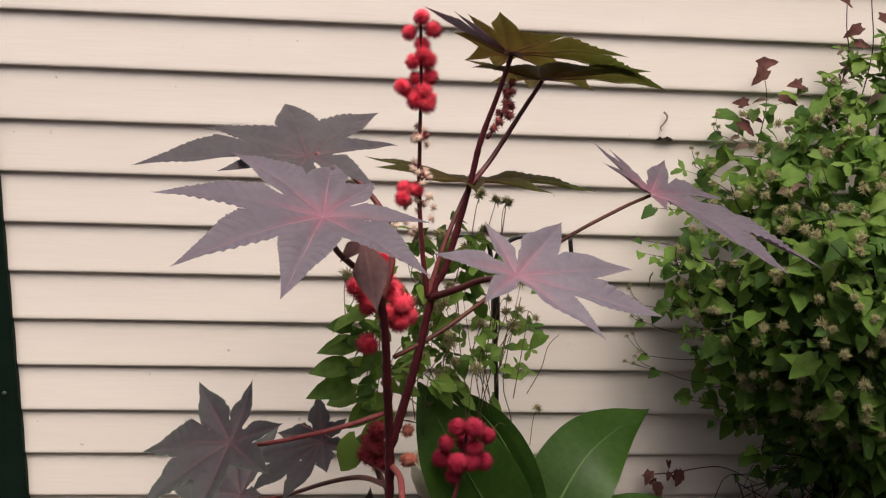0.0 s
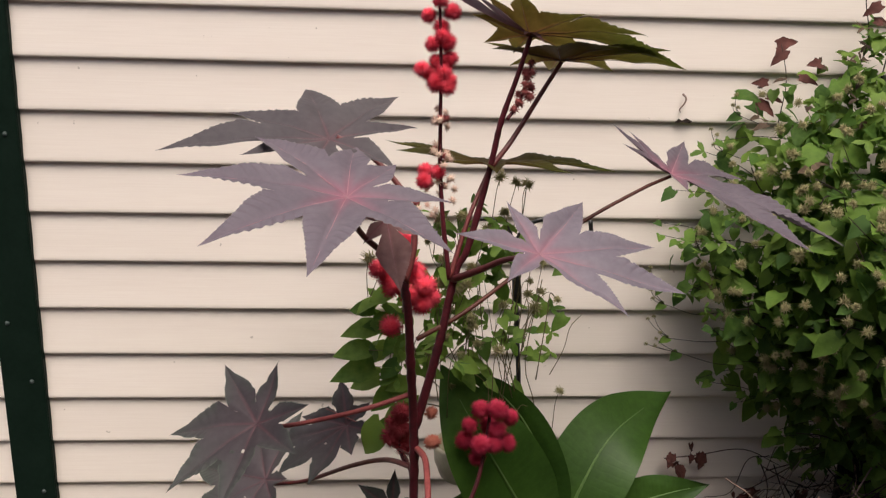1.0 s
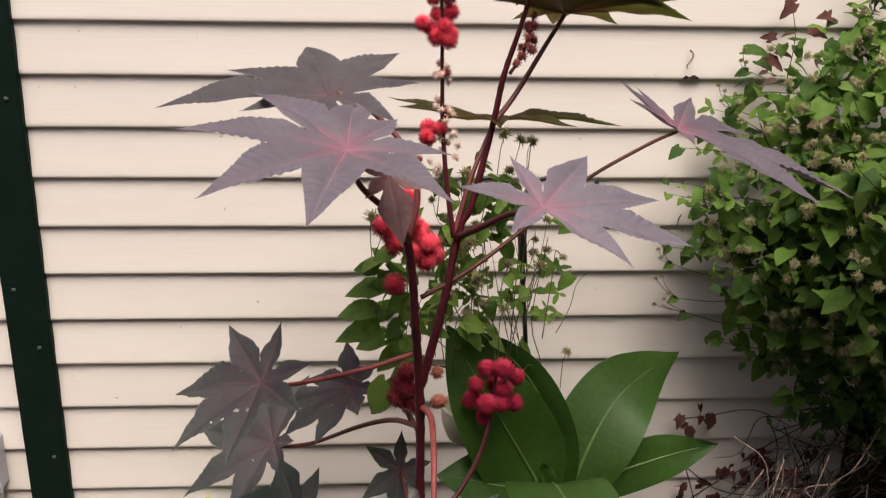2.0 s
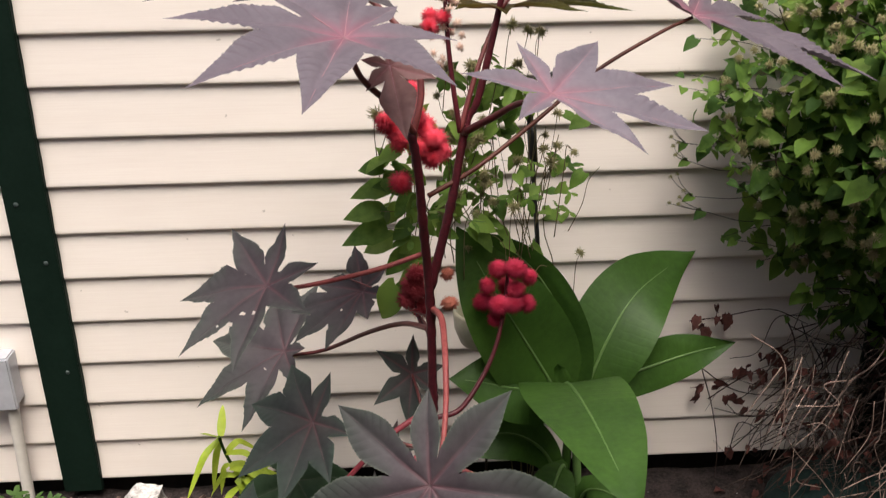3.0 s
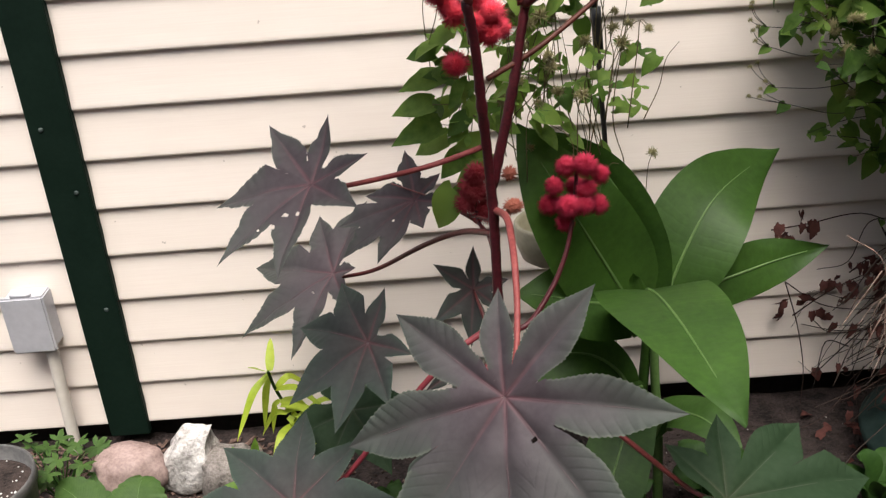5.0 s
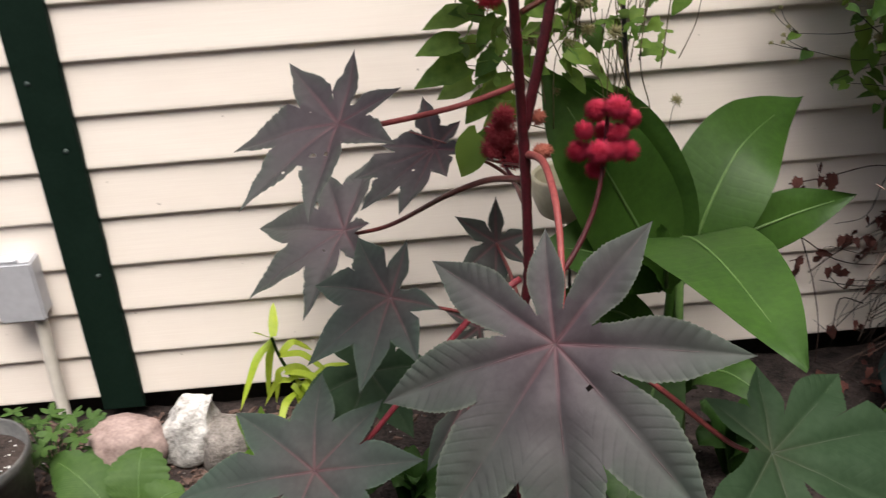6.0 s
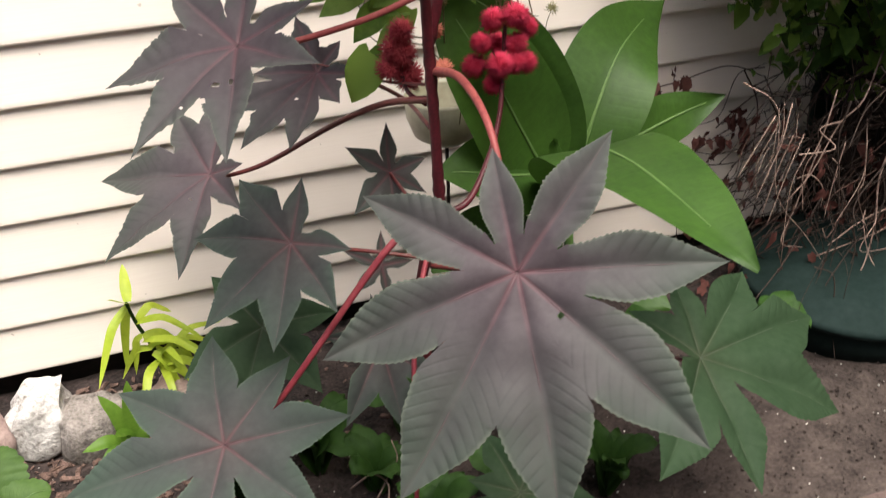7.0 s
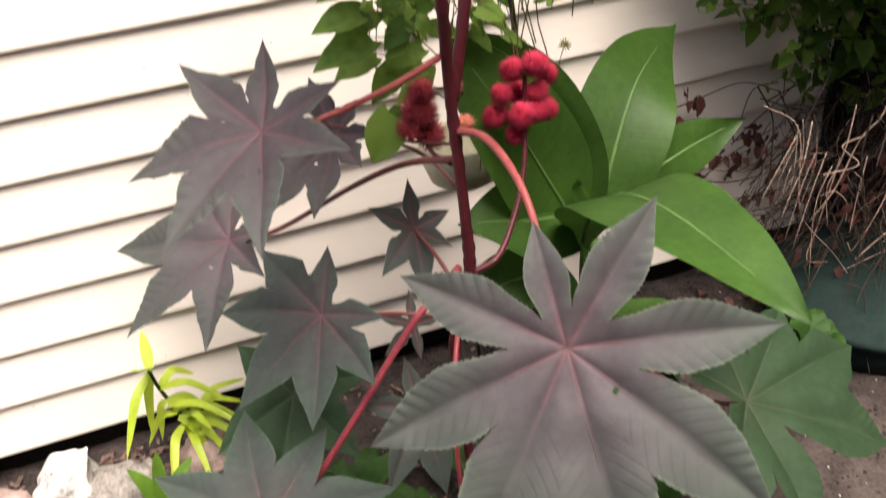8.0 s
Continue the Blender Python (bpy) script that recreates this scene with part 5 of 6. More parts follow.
for line, r in (([(0.423, -0.3, 0.482), (0.39, -0.3, 0.421), (0.364, -0.3, 0.374)], 0.0014), ([(0.47, -0.28, 0.49), (0.445, -0.3, 0.425), (0.427, -0.3, 0.371), (0.41, -0.3, 0.318)], 0.0015), ([(0.468, -0.3, 0.438), (0.448, -0.3, 0.377), (0.426, -0.3, 0.277)], 0.0013), ([(0.68, -0.24, 0.54), (0.603, -0.3, 0.482), (0.561, -0.3, 0.442), (0.522, -0.3, 0.355), (0.475, -0.3, 0.3)], 0.0019), ([(0.56, -0.28, 0.50), (0.534, -0.3, 0.445), (0.523, -0.3, 0.403), (0.504, -0.3, 0.359), (0.518, -0.3, 0.278)], 0.0016), ([(0.491, -0.3, 0.348), (0.523, -0.3, 0.349), (0.555, -0.3, 0.315), (0.558, -0.3, 0.274)], 0.0014),
                ([(0.364, -0.28, 0.544), (0.427, -0.3, 0.491), (0.452, -0.3, 0.327), (0.54, -0.3, 0.214), (0.601, -0.3, 0.13)], 0.0013), ([(0.76, -0.3, 0.21), (0.705, -0.3, 0.188), (0.655, -0.3, 0.179), (0.57, -0.3, 0.164)], 0.0018), ([(0.66, -0.26, 0.42), (0.645, -0.3, 0.319), (0.639, -0.3, 0.284), (0.685, -0.3, 0.19)], 0.0014), ([(0.562, -0.3, 0.376), (0.582, -0.3, 0.353), (0.577, -0.3, 0.323)], 0.0011), ([(0.70, -0.30, 0.42), (0.66, -0.32, 0.33), (0.655, -0.34, 0.24), (0.63, -0.36, 0.16), (0.60, -0.36, 0.12)], 0.0022), ([(0.60, -0.22, 0.36), (0.54, -0.25, 0.24), (0.50, -0.28, 0.20), (0.56, -0.27, 0.17)], 0.0018)):
    runner(dry, line, r, TWIG)
for i in range(8):
    x, z = rng.uniform(0.44, 0.62), rng.uniform(0.40, 0.50)
    y = rng.uniform(-0.34, -0.22)
    runner(dry, [(x, y, z), (x - 0.02 + rng.uniform(-0.02, 0.02), y - 0.01, z - 0.07), (x - 0.045 + rng.uniform(-0.02, 0.03), y - 0.02, z - rng.uniform(0.12, 0.22))], rng.uniform(0.0009, 0.0014), TWIG)
for line in ([(0.48, -0.12, 0.288), (0.553, -0.12, 0.343), (0.641, -0.12, 0.349), (0.793, -0.12, 0.321)], [(0.557, -0.05, 0.422), (0.629, -0.06, 0.448), (0.756, -0.06, 0.459)], [(0.50, -0.025, 0.33), (0.537, -0.03, 0.366), (0.63, -0.03, 0.427), (0.648, -0.03, 0.468)], [(0.557, -0.03, 0.42), (0.607, -0.05, 0.398), (0.658, -0.05, 0.371), (0.645, -0.05, 0.338)], [(0.369, -0.025, 0.32), (0.40, -0.035, 0.22), (0.417, -0.05, 0.12), (0.42, -0.05, 0.03)], [(0.33, -0.025, 0.44), (0.40, -0.03, 0.45), (0.50, -0.04, 0.47), (0.58, -0.06, 0.44)], [(0.39, -0.03, 0.24), (0.45, -0.035, 0.29), (0.52, -0.04, 0.33), (0.60, -0.06, 0.37)], [(0.37, -0.03, 0.32), (0.44, -0.04, 0.27), (0.53, -0.04, 0.25), (0.62, -0.06, 0.27)]):
    runner(dry, line, 0.0015, BROWN_STEM)
for p in ((0.394, -0.03, 0.456), (0.384, -0.03, 0.466), (0.407, -0.03, 0.448), (0.358, -0.03, 0.433), (0.364, -0.03, 0.426), (0.532, -0.04, 0.35), (0.548, -0.04, 0.332), (0.524, -0.04, 0.34), (0.466, -0.04, 0.322), (0.495, -0.04, 0.316), (0.501, -0.04, 0.297), (0.558, -0.04, 0.309), (0.57, -0.04, 0.276), (0.647, -0.04, 0.363), (0.34, -0.03, 0.45), (0.42, -0.03, 0.45), (0.51, -0.05, 0.36), (0.449, -0.05, 0.32), (0.356, -0.035, 0.25), (0.40, -0.035, 0.285), (0.365, -0.03, 0.28), (0.37, -0.03, 0.25), (0.47, -0.06, 0.28), (0.43, -0.04, 0.25), (0.52, -0.05, 0.37), (0.54, -0.05, 0.37), (0.46, -0.05, 0.24)):
    for k in range(2):
        q = (p[0] + rng.uniform(-0.008, 0.008), p[1] + rng.uniform(-0.008, 0.004), p[2] + rng.uniform(-0.008, 0.012))
        part("leaf", DEAD_MESH, dry, "withered brown leaf", leaf_pose(q, rng, (rng.uniform(-0.4, 0.4), -0.2, -0.9), (0, -0.9, 0.2), 0.7, rng.uniform(0.6, 1.0)))
# the thicket of dark fallen stems and withered leaves behind them
thicket, litter = Soup(), Soup()
for i in range(400):
    x, y, z = rng.triangular(0.50, 1.10, 0.80), rng.uniform(-0.32, -0.025), rng.uniform(0.04, 0.46)
    dx, dz = rng.uniform(-0.16, 0.12), rng.uniform(-0.03, 0.20)
    thicket.add(*tube([(x, y, z), (x + dx * 0.4, y + rng.uniform(-0.03, 0.02), z - dz * 0.25 + rng.uniform(-0.02, 0.02)), (x + dx * 0.8, min(y + rng.uniform(-0.04, 0.03), -0.02), z - dz * 0.7 + rng.uniform(-0.02, 0.02)), (x + dx, y, max(0.035, z - dz))], rng.uniform(0.0008, 0.002), 0.0005, 4, 4))
for i in range(230):
    x, y, z = rng.triangular(0.40, 1.0, 0.60), rng.uniform(-0.32, -0.03), rng.uniform(0.05, 0.42)
    low = rng.random() < 0.4
    if low:
        z = ground_height(x, y) + 0.006
    m = leaf_pose((x, y, z), rng, (rng.uniform(-0.6, 0.6), -0.2, 0.0 if low else -0.8), (0, -0.1, 1.0) if low else (0, -0.9, 0.2), 0.7, rng.uniform(0.5, 1.0))
    uv = [(0.0, 0.0)] * len(DEAD_MESH.vertices)
    for loop, d in zip(DEAD_MESH.loops, DEAD_MESH.uv_layers[0].data):
        uv[loop.vertex_index] = (d.uv[0], d.uv[1])
    litter.add([v.co for v in DEAD_MESH.vertices], [tuple(q.vertices) for q in DEAD_MESH.polygons], uv, m)
tagged(part("thicket", thicket.mesh("thicket", VINE_STEM), dry, "dense dark dead stems"), kind="stuff")
tagged(part("withered_leaves", litter.mesh("withered_leaves", DEAD), dry, "withered dark brown leaves"), kind="stuff")

# ---- ground things ----
outlet = thing("electrical_box", (-1.17, -0.025, 0.36), "grey weatherproof metal outlet box on the siding", "electrical box")
part("body", mesh_of("body", *box(-1.215, -1.134, -0.038, 0.004, 0.298, 0.418, 0.003), GREYBOX, None, False), outlet)
part("cover", mesh_of("cover", *box(-1.219, -1.130, -0.052, -0.038, 0.294, 0.422, 0.004), GREYBOX, None, False), outlet)
part("hinge", mesh_of("hinge", *tube([(-1.195, -0.045, 0.425), (-1.155, -0.045, 0.425)], 0.004, 0.004, 3, 8), GREYBOX), outlet)
conduit = solid("conduit", mesh_of("conduit", *tube([(-1.152, -0.025, 0.30), (-1.157, -0.025, 0.18), (-1.163, -0.025, 0.0)], 0.0125, 0.0125, 4, 14), PVC), "cream plastic conduit pipe below the box", "pipe")


def rock(name, at, size, material, label, seed, flat=0.0, rough=0.12, dents=(), lean=0.0):
    bm = bmesh.new()
    bmesh.ops.create_icosphere(bm, subdivisions=4, radius=1)
    for v in bm.verts:
        d = v.co.normalized()
        k = 1 + rough * noise.noise(d * 1.6 + Vector((seed, 0, 0))) + rough * 0.5 * noise.noise(d * 4 + Vector((0, seed, 0))) + rough * 0.18 * noise.noise(d * 12)
        c = d * k
        if flat:
            c = Vector([math.copysign(abs(q) ** (1 - flat), q) for q in c])
        v.co = Vector((c.x * size[0] + lean * c.z * size[2], c.y * size[1], c.z * size[2]))
        for dx, dz, dr in dents:
            # a scoop through the stone from front to back
            away = Vector((v.co.x - dx, 0, v.co.z - dz))
            if away.length < dr:
                away = away.normalized() * dr
                v.co.x, v.co.z = dx + away.x, dz + away.z
    me = bpy.data.meshes.new(name)
    bm.to_mesh(me)
    bm.free()
    me.materials.append(material)
    me.polygons.foreach_set("use_smooth", [True] * len(me.polygons))
    ob = solid(name, me, label, "rock", "rocks along the bed", m=Matrix.Translation(at))
    return ob


rock("rounded_rock", (-0.99, -0.19, 0.082), (0.076, 0.06, 0.062), GRANITE, "rounded pinkish granite rock on the soil", 2, 0.1, 0.14)
rock("edging_stone", (-0.872, -0.158, 0.078), (0.054, 0.050, 0.070), WHITESTONE, "rough white-faced edging stone with a scooped end", 5, 0.30, 0.3, ((0.086, 0.046, 0.044),), 0.30)
rock("edging_stone", (-0.782, -0.185, 0.058), (0.066, 0.052, 0.054), GREYSTONE, "rough greyish edging stone", 9, 0.36, 0.34)
rock("rounded_rock", (-0.64, -0.13, 0.05), (0.05, 0.05, 0.03), GRANITE, "small half-buried pinkish rock", 13, 0.1, 0.2)

rock("flat_rock", (-0.018, -0.705, 0.04), (0.062, 0.045, 0.046), BROWNSTONE, "pale brown rock at the edge of the bed", 17, 0.2, 0.2)
paving = thing("paving", (0.4, -0.8, GROUND), "worn pinkish pavers along the bed", "paving", kind="structure")
for k in range(4):
    part("paver", mesh_of("paver", *box(0.085 + k * 0.21, 0.285 + k * 0.21, -0.855, -0.752, 0.0, 0.048, 0.006), PAVER, None, False), paving)

lily = thing("lime_lily", (-0.665, -0.10, GROUND), "small lily with yellow-green strap leaves", "plant")
part("stalk", mesh_of("stalk", *tube([(-0.655, -0.09, 0.0), (-0.665, -0.10, 0.12), (-0.685, -0.12, 0.21), (-0.692, -0.13, 0.26)], 0.004, 0.003, 5, 8), LOWGREEN), lily)
rng = random.Random(55)


def strap(owner, base, end, sag, half, material, face=(0, -0.4, 0.9), name="leaf"):
    b, e = Vector(base), Vector(end)
    mid = (b + e) / 2 + Vector((0, 0, sag))
    soup, mids = blade([b, b.lerp(mid, 0.6) + Vector((0, 0, sag * 0.2)), mid, mid.lerp(e, 0.6), e], half, face, 0.3, 0.001, 16, 2, profile=lambda s: max(0.02, math.sin(math.pi * min(1, 0.12 + 0.88 * s) ** 0.8) ** 0.8))
    return part(name, soup.mesh(name, material), owner)


for (bx, bz), (ex, ez) in zip(((-0.69, 0.25), (-0.69, 0.255), (-0.69, 0.25), (-0.685, 0.21), (-0.685, 0.21), (-0.68, 0.18), (-0.68, 0.18), (-0.67, 0.16), (-0.67, 0.15), (-0.66, 0.13), (-0.665, 0.13), (-0.66, 0.11), (-0.69, 0.24), (-0.68, 0.17), (-0.67, 0.14), (-0.665, 0.12), (-0.66, 0.10), (-0.675, 0.15)),
                              ((-0.705, 0.315), (-0.685, 0.305), (-0.745, 0.14), (-0.635, 0.20), (-0.60, 0.185), (-0.62, 0.11), (-0.70, 0.10), (-0.585, 0.12), (-0.72, 0.09), (-0.60, 0.08), (-0.66, 0.06), (-0.59, 0.10), (-0.71, 0.12), (-0.59, 0.15), (-0.64, 0.05), (-0.70, 0.055), (-0.61, 0.045), (-0.655, 0.09))):
    y = rng.uniform(-0.21, -0.07)
    ex += (ex + 0.675) * 0.25
    strap(lily, (bx, -0.12, bz), (ex, y, ez), 0.025 if ez < bz else 0.0, (0.0095 if ez > 0.29 else rng.uniform(0.0065, 0.0088)), LIME)

for bx, bz, ex, ez, ey in ((-0.655, 0.13, -0.555, 0.115, -0.10), (-0.65, 0.12, -0.545, 0.15, -0.08), (-0.65, 0.10, -0.57, 0.06, -0.14), (-0.66, 0.12, -0.62, 0.16, -0.20), (-0.67, 0.11, -0.70, 0.07, -0.21), (-0.66, 0.10, -0.64, 0.05, -0.22), (-0.66, 0.14, -0.60, 0.07, -0.19)):
    strap(lily, (bx, -0.11, bz), (ex, ey, ez), 0.025, 0.0072, LIME)
seedling = thing("seedling", (-0.72, -0.26, GROUND), "seedling with fresh light green strap leaves", "plant")
for ex, ey, ez in ((-0.80, -0.28, 0.09), (-0.74, -0.31, 0.13), (-0.67, -0.28, 0.11), (-0.76, -0.24, 0.165), (-0.71, -0.25, 0.19), (-0.69, -0.33, 0.09), (-0.78, -0.31, 0.07), (-0.66, -0.24, 0.15)):
    strap(seedling, (-0.72, -0.26, GROUND), (ex, ey, ez), 0.03, 0.013, SPROUT)

bin_thing = thing("green_bin", (0.67, -0.30, GROUND), "low dark green plastic bin with a domed lid", "bin")
part("body", mesh_of("body", *lathe([(0.0001, 0.0), (0.190, 0.0), (0.20, 0.075), (0.195, 0.08)], 48), BIN), bin_thing, m=Matrix.Translation((0.67, -0.30, 0.02)))
part("lid", mesh_of("lid", *lathe([(0.205, 0.072), (0.218, 0.075), (0.222, 0.085), (0.217, 0.094), (0.195, 0.108), (0.19, 0.116), (0.12, 0.132), (0.05, 0.138), (0.0001, 0.139)], 48), BIN), bin_thing, m=Matrix.Translation((0.67, -0.30, 0.02)))

bowl = thing("cream_bowl", (-0.128, -0.17, 0.43), "cream hanging bowl half hidden behind the stems", "bowl")
part("body", mesh_of("body", *lathe([(0.0001, 0.0), (0.03, 0.003), (0.055, 0.02), (0.066, 0.05), (0.068, 0.085), (0.063, 0.09), (0.06, 0.08), (0.05, 0.03), (0.0001, 0.012)], 32), CUP), bowl, m=Matrix.Translation((-0.128, -0.17, 0.475)))
part("leg", mesh_of("leg", *tube([(-0.128, -0.17, 0.0), (-0.128, -0.17, 0.25), (-0.128, -0.17, 0.478)], 0.003, 0.003, 4, 8), VINE_STEM), bowl, "thin dark stake")

pot = thing("grey_pot", (-1.20, -0.36, GROUND), "weathered dark plastic pot of gritty soil", "plant pot")
part("body", mesh_of("body", *lathe([(0.0001, 0.0), (0.085, 0.0), (0.106, 0.165), (0.110, 0.168), (0.110, 0.188), (0.107, 0.191), (0.104, 0.187), (0.101, 0.15), (0.0001, 0.15)], 40), GREYPOT), pot, m=Matrix.Translation((-1.20, -0.36, 0.03)))
part("potting_soil", mesh_of("potting_soil", *lathe([(0.0001, 0.168), (0.05, 0.166), (0.102, 0.158)], 32), EARTH), pot, m=Matrix.Translation((-1.20, -0.36, 0.03)))

perlite = Soup()
for i in range(90):
    a, r, q = rng.uniform(0, 6.283), 0.095 * math.sqrt(rng.random()), rng.uniform(0.0012, 0.003)
    perlite.add([(q, 0, 0), (-q, 0, 0), (0, q, 0), (0, -q * 0.8, 0), (0, 0, q * 0.7), (0, 0, -q)], [(0, 2, 4), (2, 1, 4), (1, 3, 4), (3, 0, 4), (2, 0, 5), (1, 2, 5), (3, 1, 5), (0, 3, 5)], None, Matrix.Translation((-1.20 + r * math.cos(a), -0.36 + r * math.sin(a), 0.198 - r * 0.05)))
tagged(part("perlite", perlite.mesh("perlite", PERLITE, False), pot, "white perlite crumbs"), kind="stuff")

CLOVER_MESH = lobed_leaf_mesh("leaf", 0.030, [(0, 1.0, 34), (58, 0.95, 34), (-58, 0.95, 34), (118, 0.85, 34), (-118, 0.85, 34)], CLOVER, 21, 0.12)


def low_plant(name, at, spread, count, half, label, material, height, seed, lobed=False):
    rng = random.Random(seed)
    plant = thing(name, at, label, "plant", "low plants in the bed")
    for i in range(count):
        a = i * 2.4 + rng.uniform(-0.3, 0.3)
        r = spread * rng.uniform(0.45, 1.0)
        tip = Vector(at) + Vector((math.cos(a) * r, math.sin(a) * r, height * rng.uniform(0.5, 1.0)))
        if lobed:
            part("stem", mesh_of("stem", *tube([at, Vector(at).lerp(tip, 0.6) + Vector((0, 0, height * 0.2)), tip], 0.0016, 0.001, 4, 5), LOWGREEN), plant)
            for q in range(1):
                part("leaf", CLOVER_MESH, plant, m=leaf_pose(tip, rng, (math.cos(a + (q - 1) * 1.1), math.sin(a + (q - 1) * 1.1), -0.1), (0, -0.3, 0.95), 0.2, half))
        else:
            soup, mids = blade([at, Vector(at).lerp(tip, 0.35) + Vector((0, 0, height * 0.35)), Vector(at).lerp(tip, 0.75) + Vector((0, 0, height * 0.2)), tip], half, (0.05, -0.25, 0.95), 0.25, 0.006, 20, 4, seed + i)
            part("leaf", soup.mesh("leaf", material), plant)
    return plant


low_plant("feathery_plant", (-1.13, -0.20, GROUND), 0.10, 20, 1.0, "small plant with round lobed green leaves", CLOVER, 0.15, 63, True)
broad = thing("leafy_plant", (-0.95, -0.37, GROUND), "low plant with broad toothed bright green leaves", "plant")


def scalloped(s):
    """Half-width of a broad leaf with a coarsely toothed margin."""
    w = math.sin(math.pi * min(1.0, 0.04 + 0.96 * s) ** 0.95) ** 0.62 if s < 0.999 else 0.0
    return max(0.07, w * (0.92 + 0.10 * abs(math.sin(s * 26.0))))


for base, tip, face, half in (((-0.93, -0.37, 0.06), (-0.925, -0.285, 0.145), (0.0, -0.75, 0.65), 0.055), ((-0.96, -0.38, 0.06), (-1.09, -0.28, 0.135), (0.1, -0.5, 0.85), 0.048), ((-0.92, -0.385, 0.06), (-0.845, -0.36, 0.10), (0.0, -0.4, 0.9), 0.036), ((-0.95, -0.39, 0.06), (-1.0, -0.46, 0.10), (0.0, -0.3, 0.95), 0.045), ((-0.94, -0.37, 0.06), (-1.0, -0.30, 0.09), (0.0, -0.5, 0.85), 0.032)):
    b, t = Vector(base), Vector(tip)
    up = Vector((0, 0, 0.02))
    soup, mids = blade([b, b.lerp(t, 0.33) + up, b.lerp(t, 0.67) + up, t], half, face, 0.16, 0.007, 60, 6, int(half * 1000), scalloped)
    ob = part("leaf", soup.mesh("leaf", CLOVER), broad)
    part("midrib", mesh_of("midrib", *tube(mids[:-6:6], 0.0016, 0.0005, 2, 6), MIDRIB), ob)
    part("stem", mesh_of("stem", *tube([(-0.95, -0.37, GROUND - 0.01), b.lerp(Vector((-0.95, -0.37, GROUND)), 0.4), b], 0.0028, 0.002, 4, 6), LOWGREEN), broad)
low_plant("leafy_plant", (0.42, -0.40, GROUND), 0.08, 5, 0.028, "low plant with dark green leaves by the bin", LOWGREEN, 0.13, 64)
low_plant("leafy_plant", (0.13, -0.36, GROUND), 0.09, 6, 0.03, "low plant with round green leaves", LOWGREEN, 0.16, 65)
low_plant("leafy_plant", (-0.36, -0.47, GROUND), 0.09, 7, 0.024, "low plant with dark green leaves under the castor bean", LOWGREEN, 0.10, 66)
low_plant("leafy_plant", (-0.17, -0.58, GROUND), 0.08, 6, 0.024, "low plant with dark green leaves under the castor bean", LOWGREEN, 0.12, 67)

low_plant("leafy_plant", (-0.44, -0.40, GROUND), 0.10, 9, 0.020, "low tuft of dark green leaves in the shade", LOWGREEN, 0.14, 68)
low_plant("leafy_plant", (-0.28, -0.36, GROUND), 0.09, 8, 0.018, "low tuft of dark green leaves in the shade", LOWGREEN, 0.13, 69)
low_plant("leafy_plant", (-0.08, -0.45, GROUND), 0.10, 9, 0.022, "low tuft of dark green leaves in the shade", LOWGREEN, 0.16, 70)
low_plant("leafy_plant", (-0.48, -0.60, GROUND), 0.09, 8, 0.022, "low tuft of dark green leaves in the shade", LOWGREEN, 0.10, 71)
low_plant("leafy_plant", (-0.30, -0.60, GROUND), 0.09, 9, 0.018, "low tuft of dark green leaves in the shade", LOWGREEN, 0.12, 72)
low_plant("leafy_plant", (-0.02, -0.60, GROUND), 0.08, 8, 0.018, "low tuft of dark green leaves in the shade", LOWGREEN, 0.13, 73)
low_plant("leafy_plant", (-0.56, -0.42, GROUND), 0.09, 8, 0.020, "low tuft of dark green leaves in the shade", LOWGREEN, 0.15, 74)
# bark chips and grit
rng = random.Random(77)
chips, grit = Soup(), Soup()
for i in range(12000):
    x, y = rng.uniform(-1.4, 1.0), rng.uniform(-0.95, -0.01)
    dense = 1.0 if (x < -0.55 and y > -0.55) else 0.06 if x < 0.0 else 0.0
    if rng.random() > dense:
        continue
    a, b, c = 0.003 + 0.018 * rng.random() ** 2, rng.uniform(0.001, 0.0052), rng.uniform(0.001, 0.005)
    m = Matrix.Translation((x, y, ground_height(x, y) + 0.002)) @ Euler((rng.uniform(-0.9, 0.9), rng.uniform(-0.6, 0.6), rng.uniform(0, 6.3))).to_matrix().to_4x4()
    chips.add([(-a, -b, 0), (a, -b * 0.7, 0), (a * 0.9, b, 0), (-a * 0.8, b * 0.6, 0), (-a * 0.9, -b * 0.8, c), (a * 0.8, -b * 0.5, c * 1.5), (a * 0.7, b * 0.8, c), (-a * 0.7, b * 0.5, c * 1.4)],
              [(3, 2, 1, 0), (4, 5, 6, 7), (0, 1, 5, 4), (1, 2, 6, 5), (2, 3, 7, 6), (3, 0, 4, 7)], None, m)
for i in range(700):
    x, y = rng.uniform(-1.3, 1.0), rng.uniform(-1.3, -0.05)
    s = rng.uniform(0.001, 0.0028)
    m = Matrix.Translation((x, y, ground_height(x, y) + s * 0.4)) @ Euler((rng.uniform(0, 6), rng.uniform(0, 6), 0)).to_matrix().to_4x4()
    grit.add([(s, 0, 0), (-s, 0, 0), (0, s, 0), (0, -s * 0.8, 0), (0, 0, s * 0.7), (0, 0, -s)], [(0, 2, 4), (2, 1, 4), (1, 3, 4), (3, 0, 4), (2, 0, 5), (1, 2, 5), (3, 1, 5), (0, 3, 5)], None, m)
crumbs = Soup()
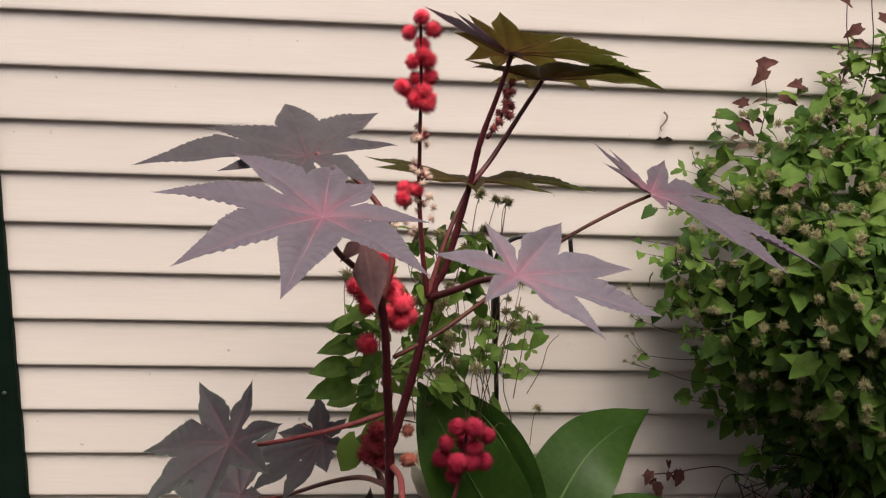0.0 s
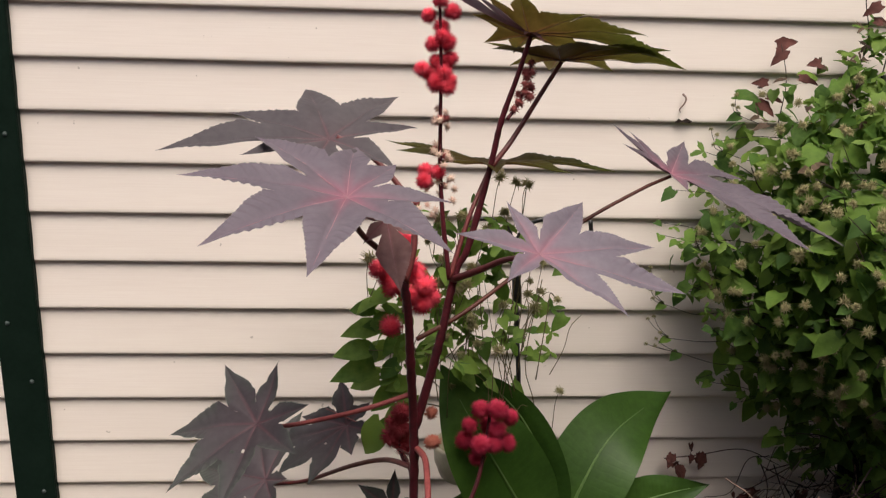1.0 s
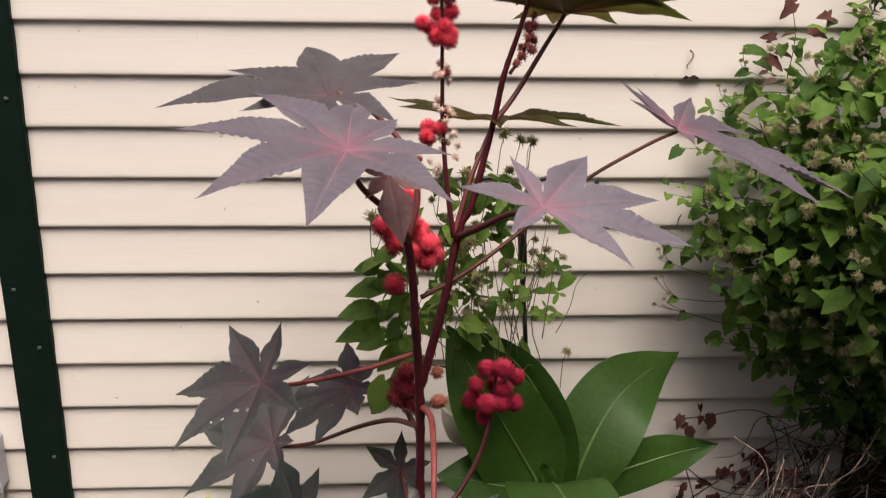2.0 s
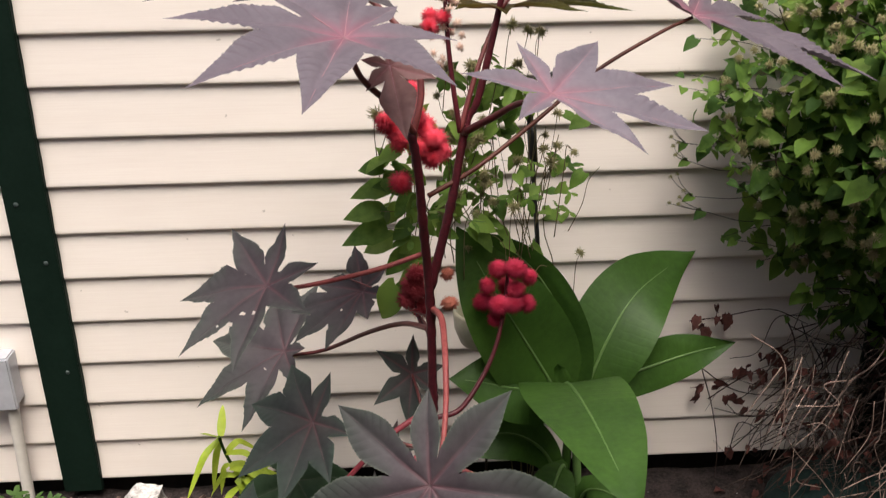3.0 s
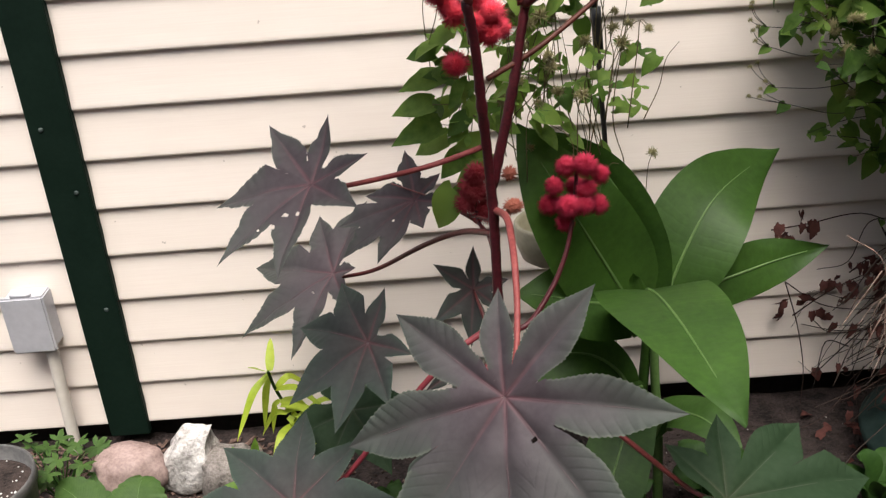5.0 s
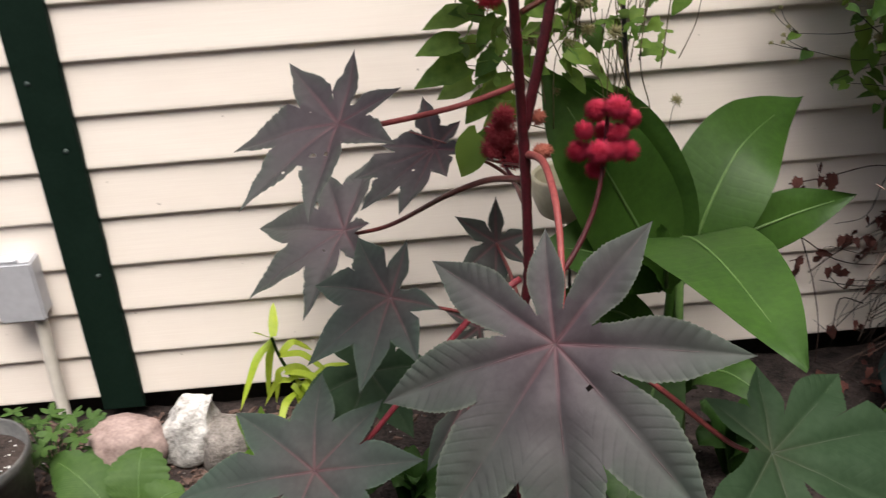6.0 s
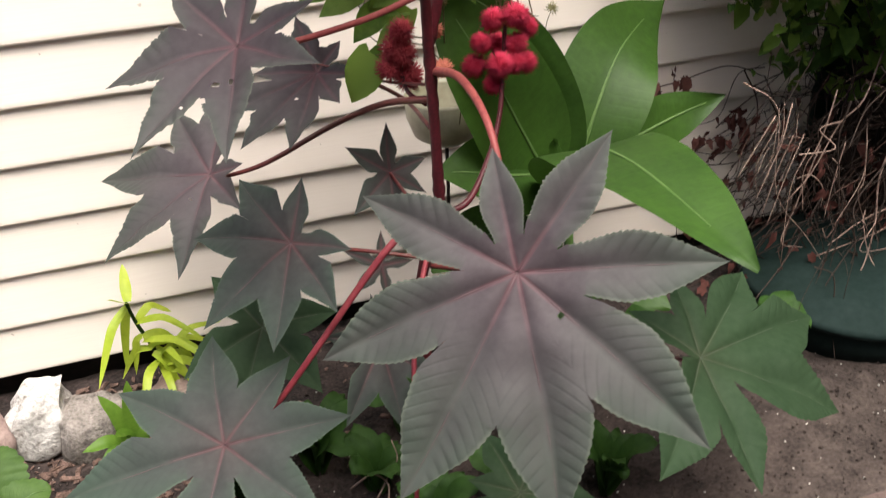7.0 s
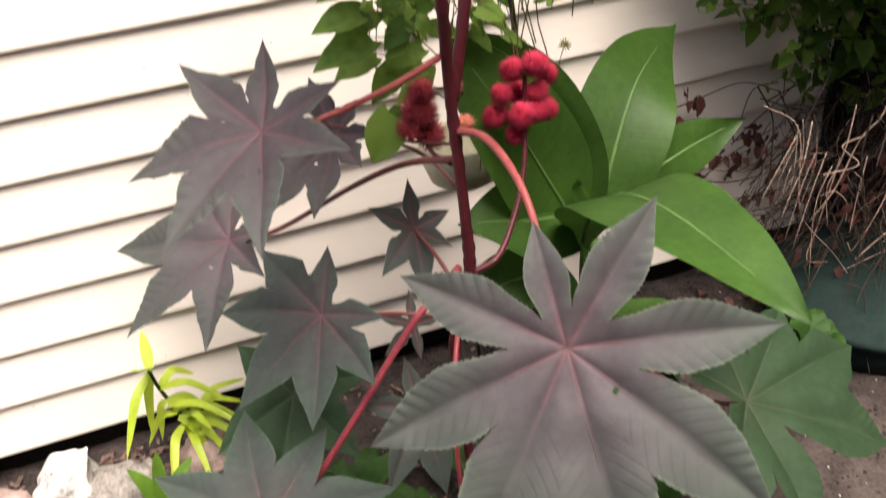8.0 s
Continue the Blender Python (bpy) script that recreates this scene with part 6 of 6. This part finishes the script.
for i in range(7000):
    x, y = rng.uniform(-1.3, 1.0), rng.uniform(-1.15, -0.02)
    s = rng.uniform(0.0015, 0.0055) * rng.uniform(0.5, 1.0)
    m = Matrix.Translation((x, y, ground_height(x, y) + s * 0.3)) @ Euler((rng.uniform(0, 6), rng.uniform(0, 6), 0)).to_matrix().to_4x4()
    crumbs.add([(s, 0, 0), (-s, 0, 0), (0, s, 0), (0, -s * 0.8, 0), (0, 0, s * 0.7), (0, 0, -s)], [(0, 2, 4), (2, 1, 4), (1, 3, 4), (3, 0, 4), (2, 0, 5), (1, 2, 5), (3, 1, 5), (0, 3, 5)], None, m)
solid("soil_crumbs", crumbs.mesh("soil_crumbs", EARTH), "small dark crumbs of soil", "soil", kind="stuff")
solid("bark_chips", chips.mesh("bark_chips", CHIP, False), "brown bark chips scattered on the soil", "mulch", kind="stuff")
solid("grit", grit.mesh("grit", WHITESTONE, False), "pale grit scattered on the soil", "gravel", kind="stuff")
tendril = thing("dry_tendril", (-0.40, -0.5, GROUND), "curled straw-coloured dry tendril on the soil", "dead stems")
runner(tendril, [(-0.40, -0.46, 0.04), (-0.39, -0.48, 0.07), (-0.37, -0.5, 0.10), (-0.35, -0.51, 0.08), (-0.36, -0.52, 0.045), (-0.39, -0.52, 0.05)], 0.0022, TWIG)
runner(tendril, [(-0.37, -0.5, 0.04), (-0.345, -0.5, 0.09), (-0.33, -0.5, 0.12), (-0.335, -0.49, 0.15)], 0.0018, TWIG)

# peeled paint and other small marks
rng = random.Random(88)


def flake(points, thick, material, name, label, owner):
    soup = Soup()
    n = len(points)
    soup.add([(x, -thick + rng.uniform(-0.001, 0.001), z) for x, z in points] + [(x, 0.004, z) for x, z in points], [tuple(range(n))[::-1]] + [(i, (i + 1) % n, n + (i + 1) % n, n + i) for i in range(n)])
    return part(name, soup.mesh(name, material, False), owner, label)


flake([(0.283, 1.187), (0.290, 1.195), (0.297, 1.191), (0.306, 1.196), (0.318, 1.190), (0.313, 1.1865), (0.30, 1.188)], 0.0025, VINE_STEM, "chip", "dark chip in the board's lower edge", wall_back)
curl = part("flake", mesh_of("flake", *tube([(0.292, -0.004, 1.245), (0.298, -0.009, 1.237), (0.295, -0.010, 1.226), (0.288, -0.007, 1.215), (0.291, -0.004, 1.208)], 0.0022, 0.001, 5, 6), TWIG), wall_back, "curled flake of loose paint")
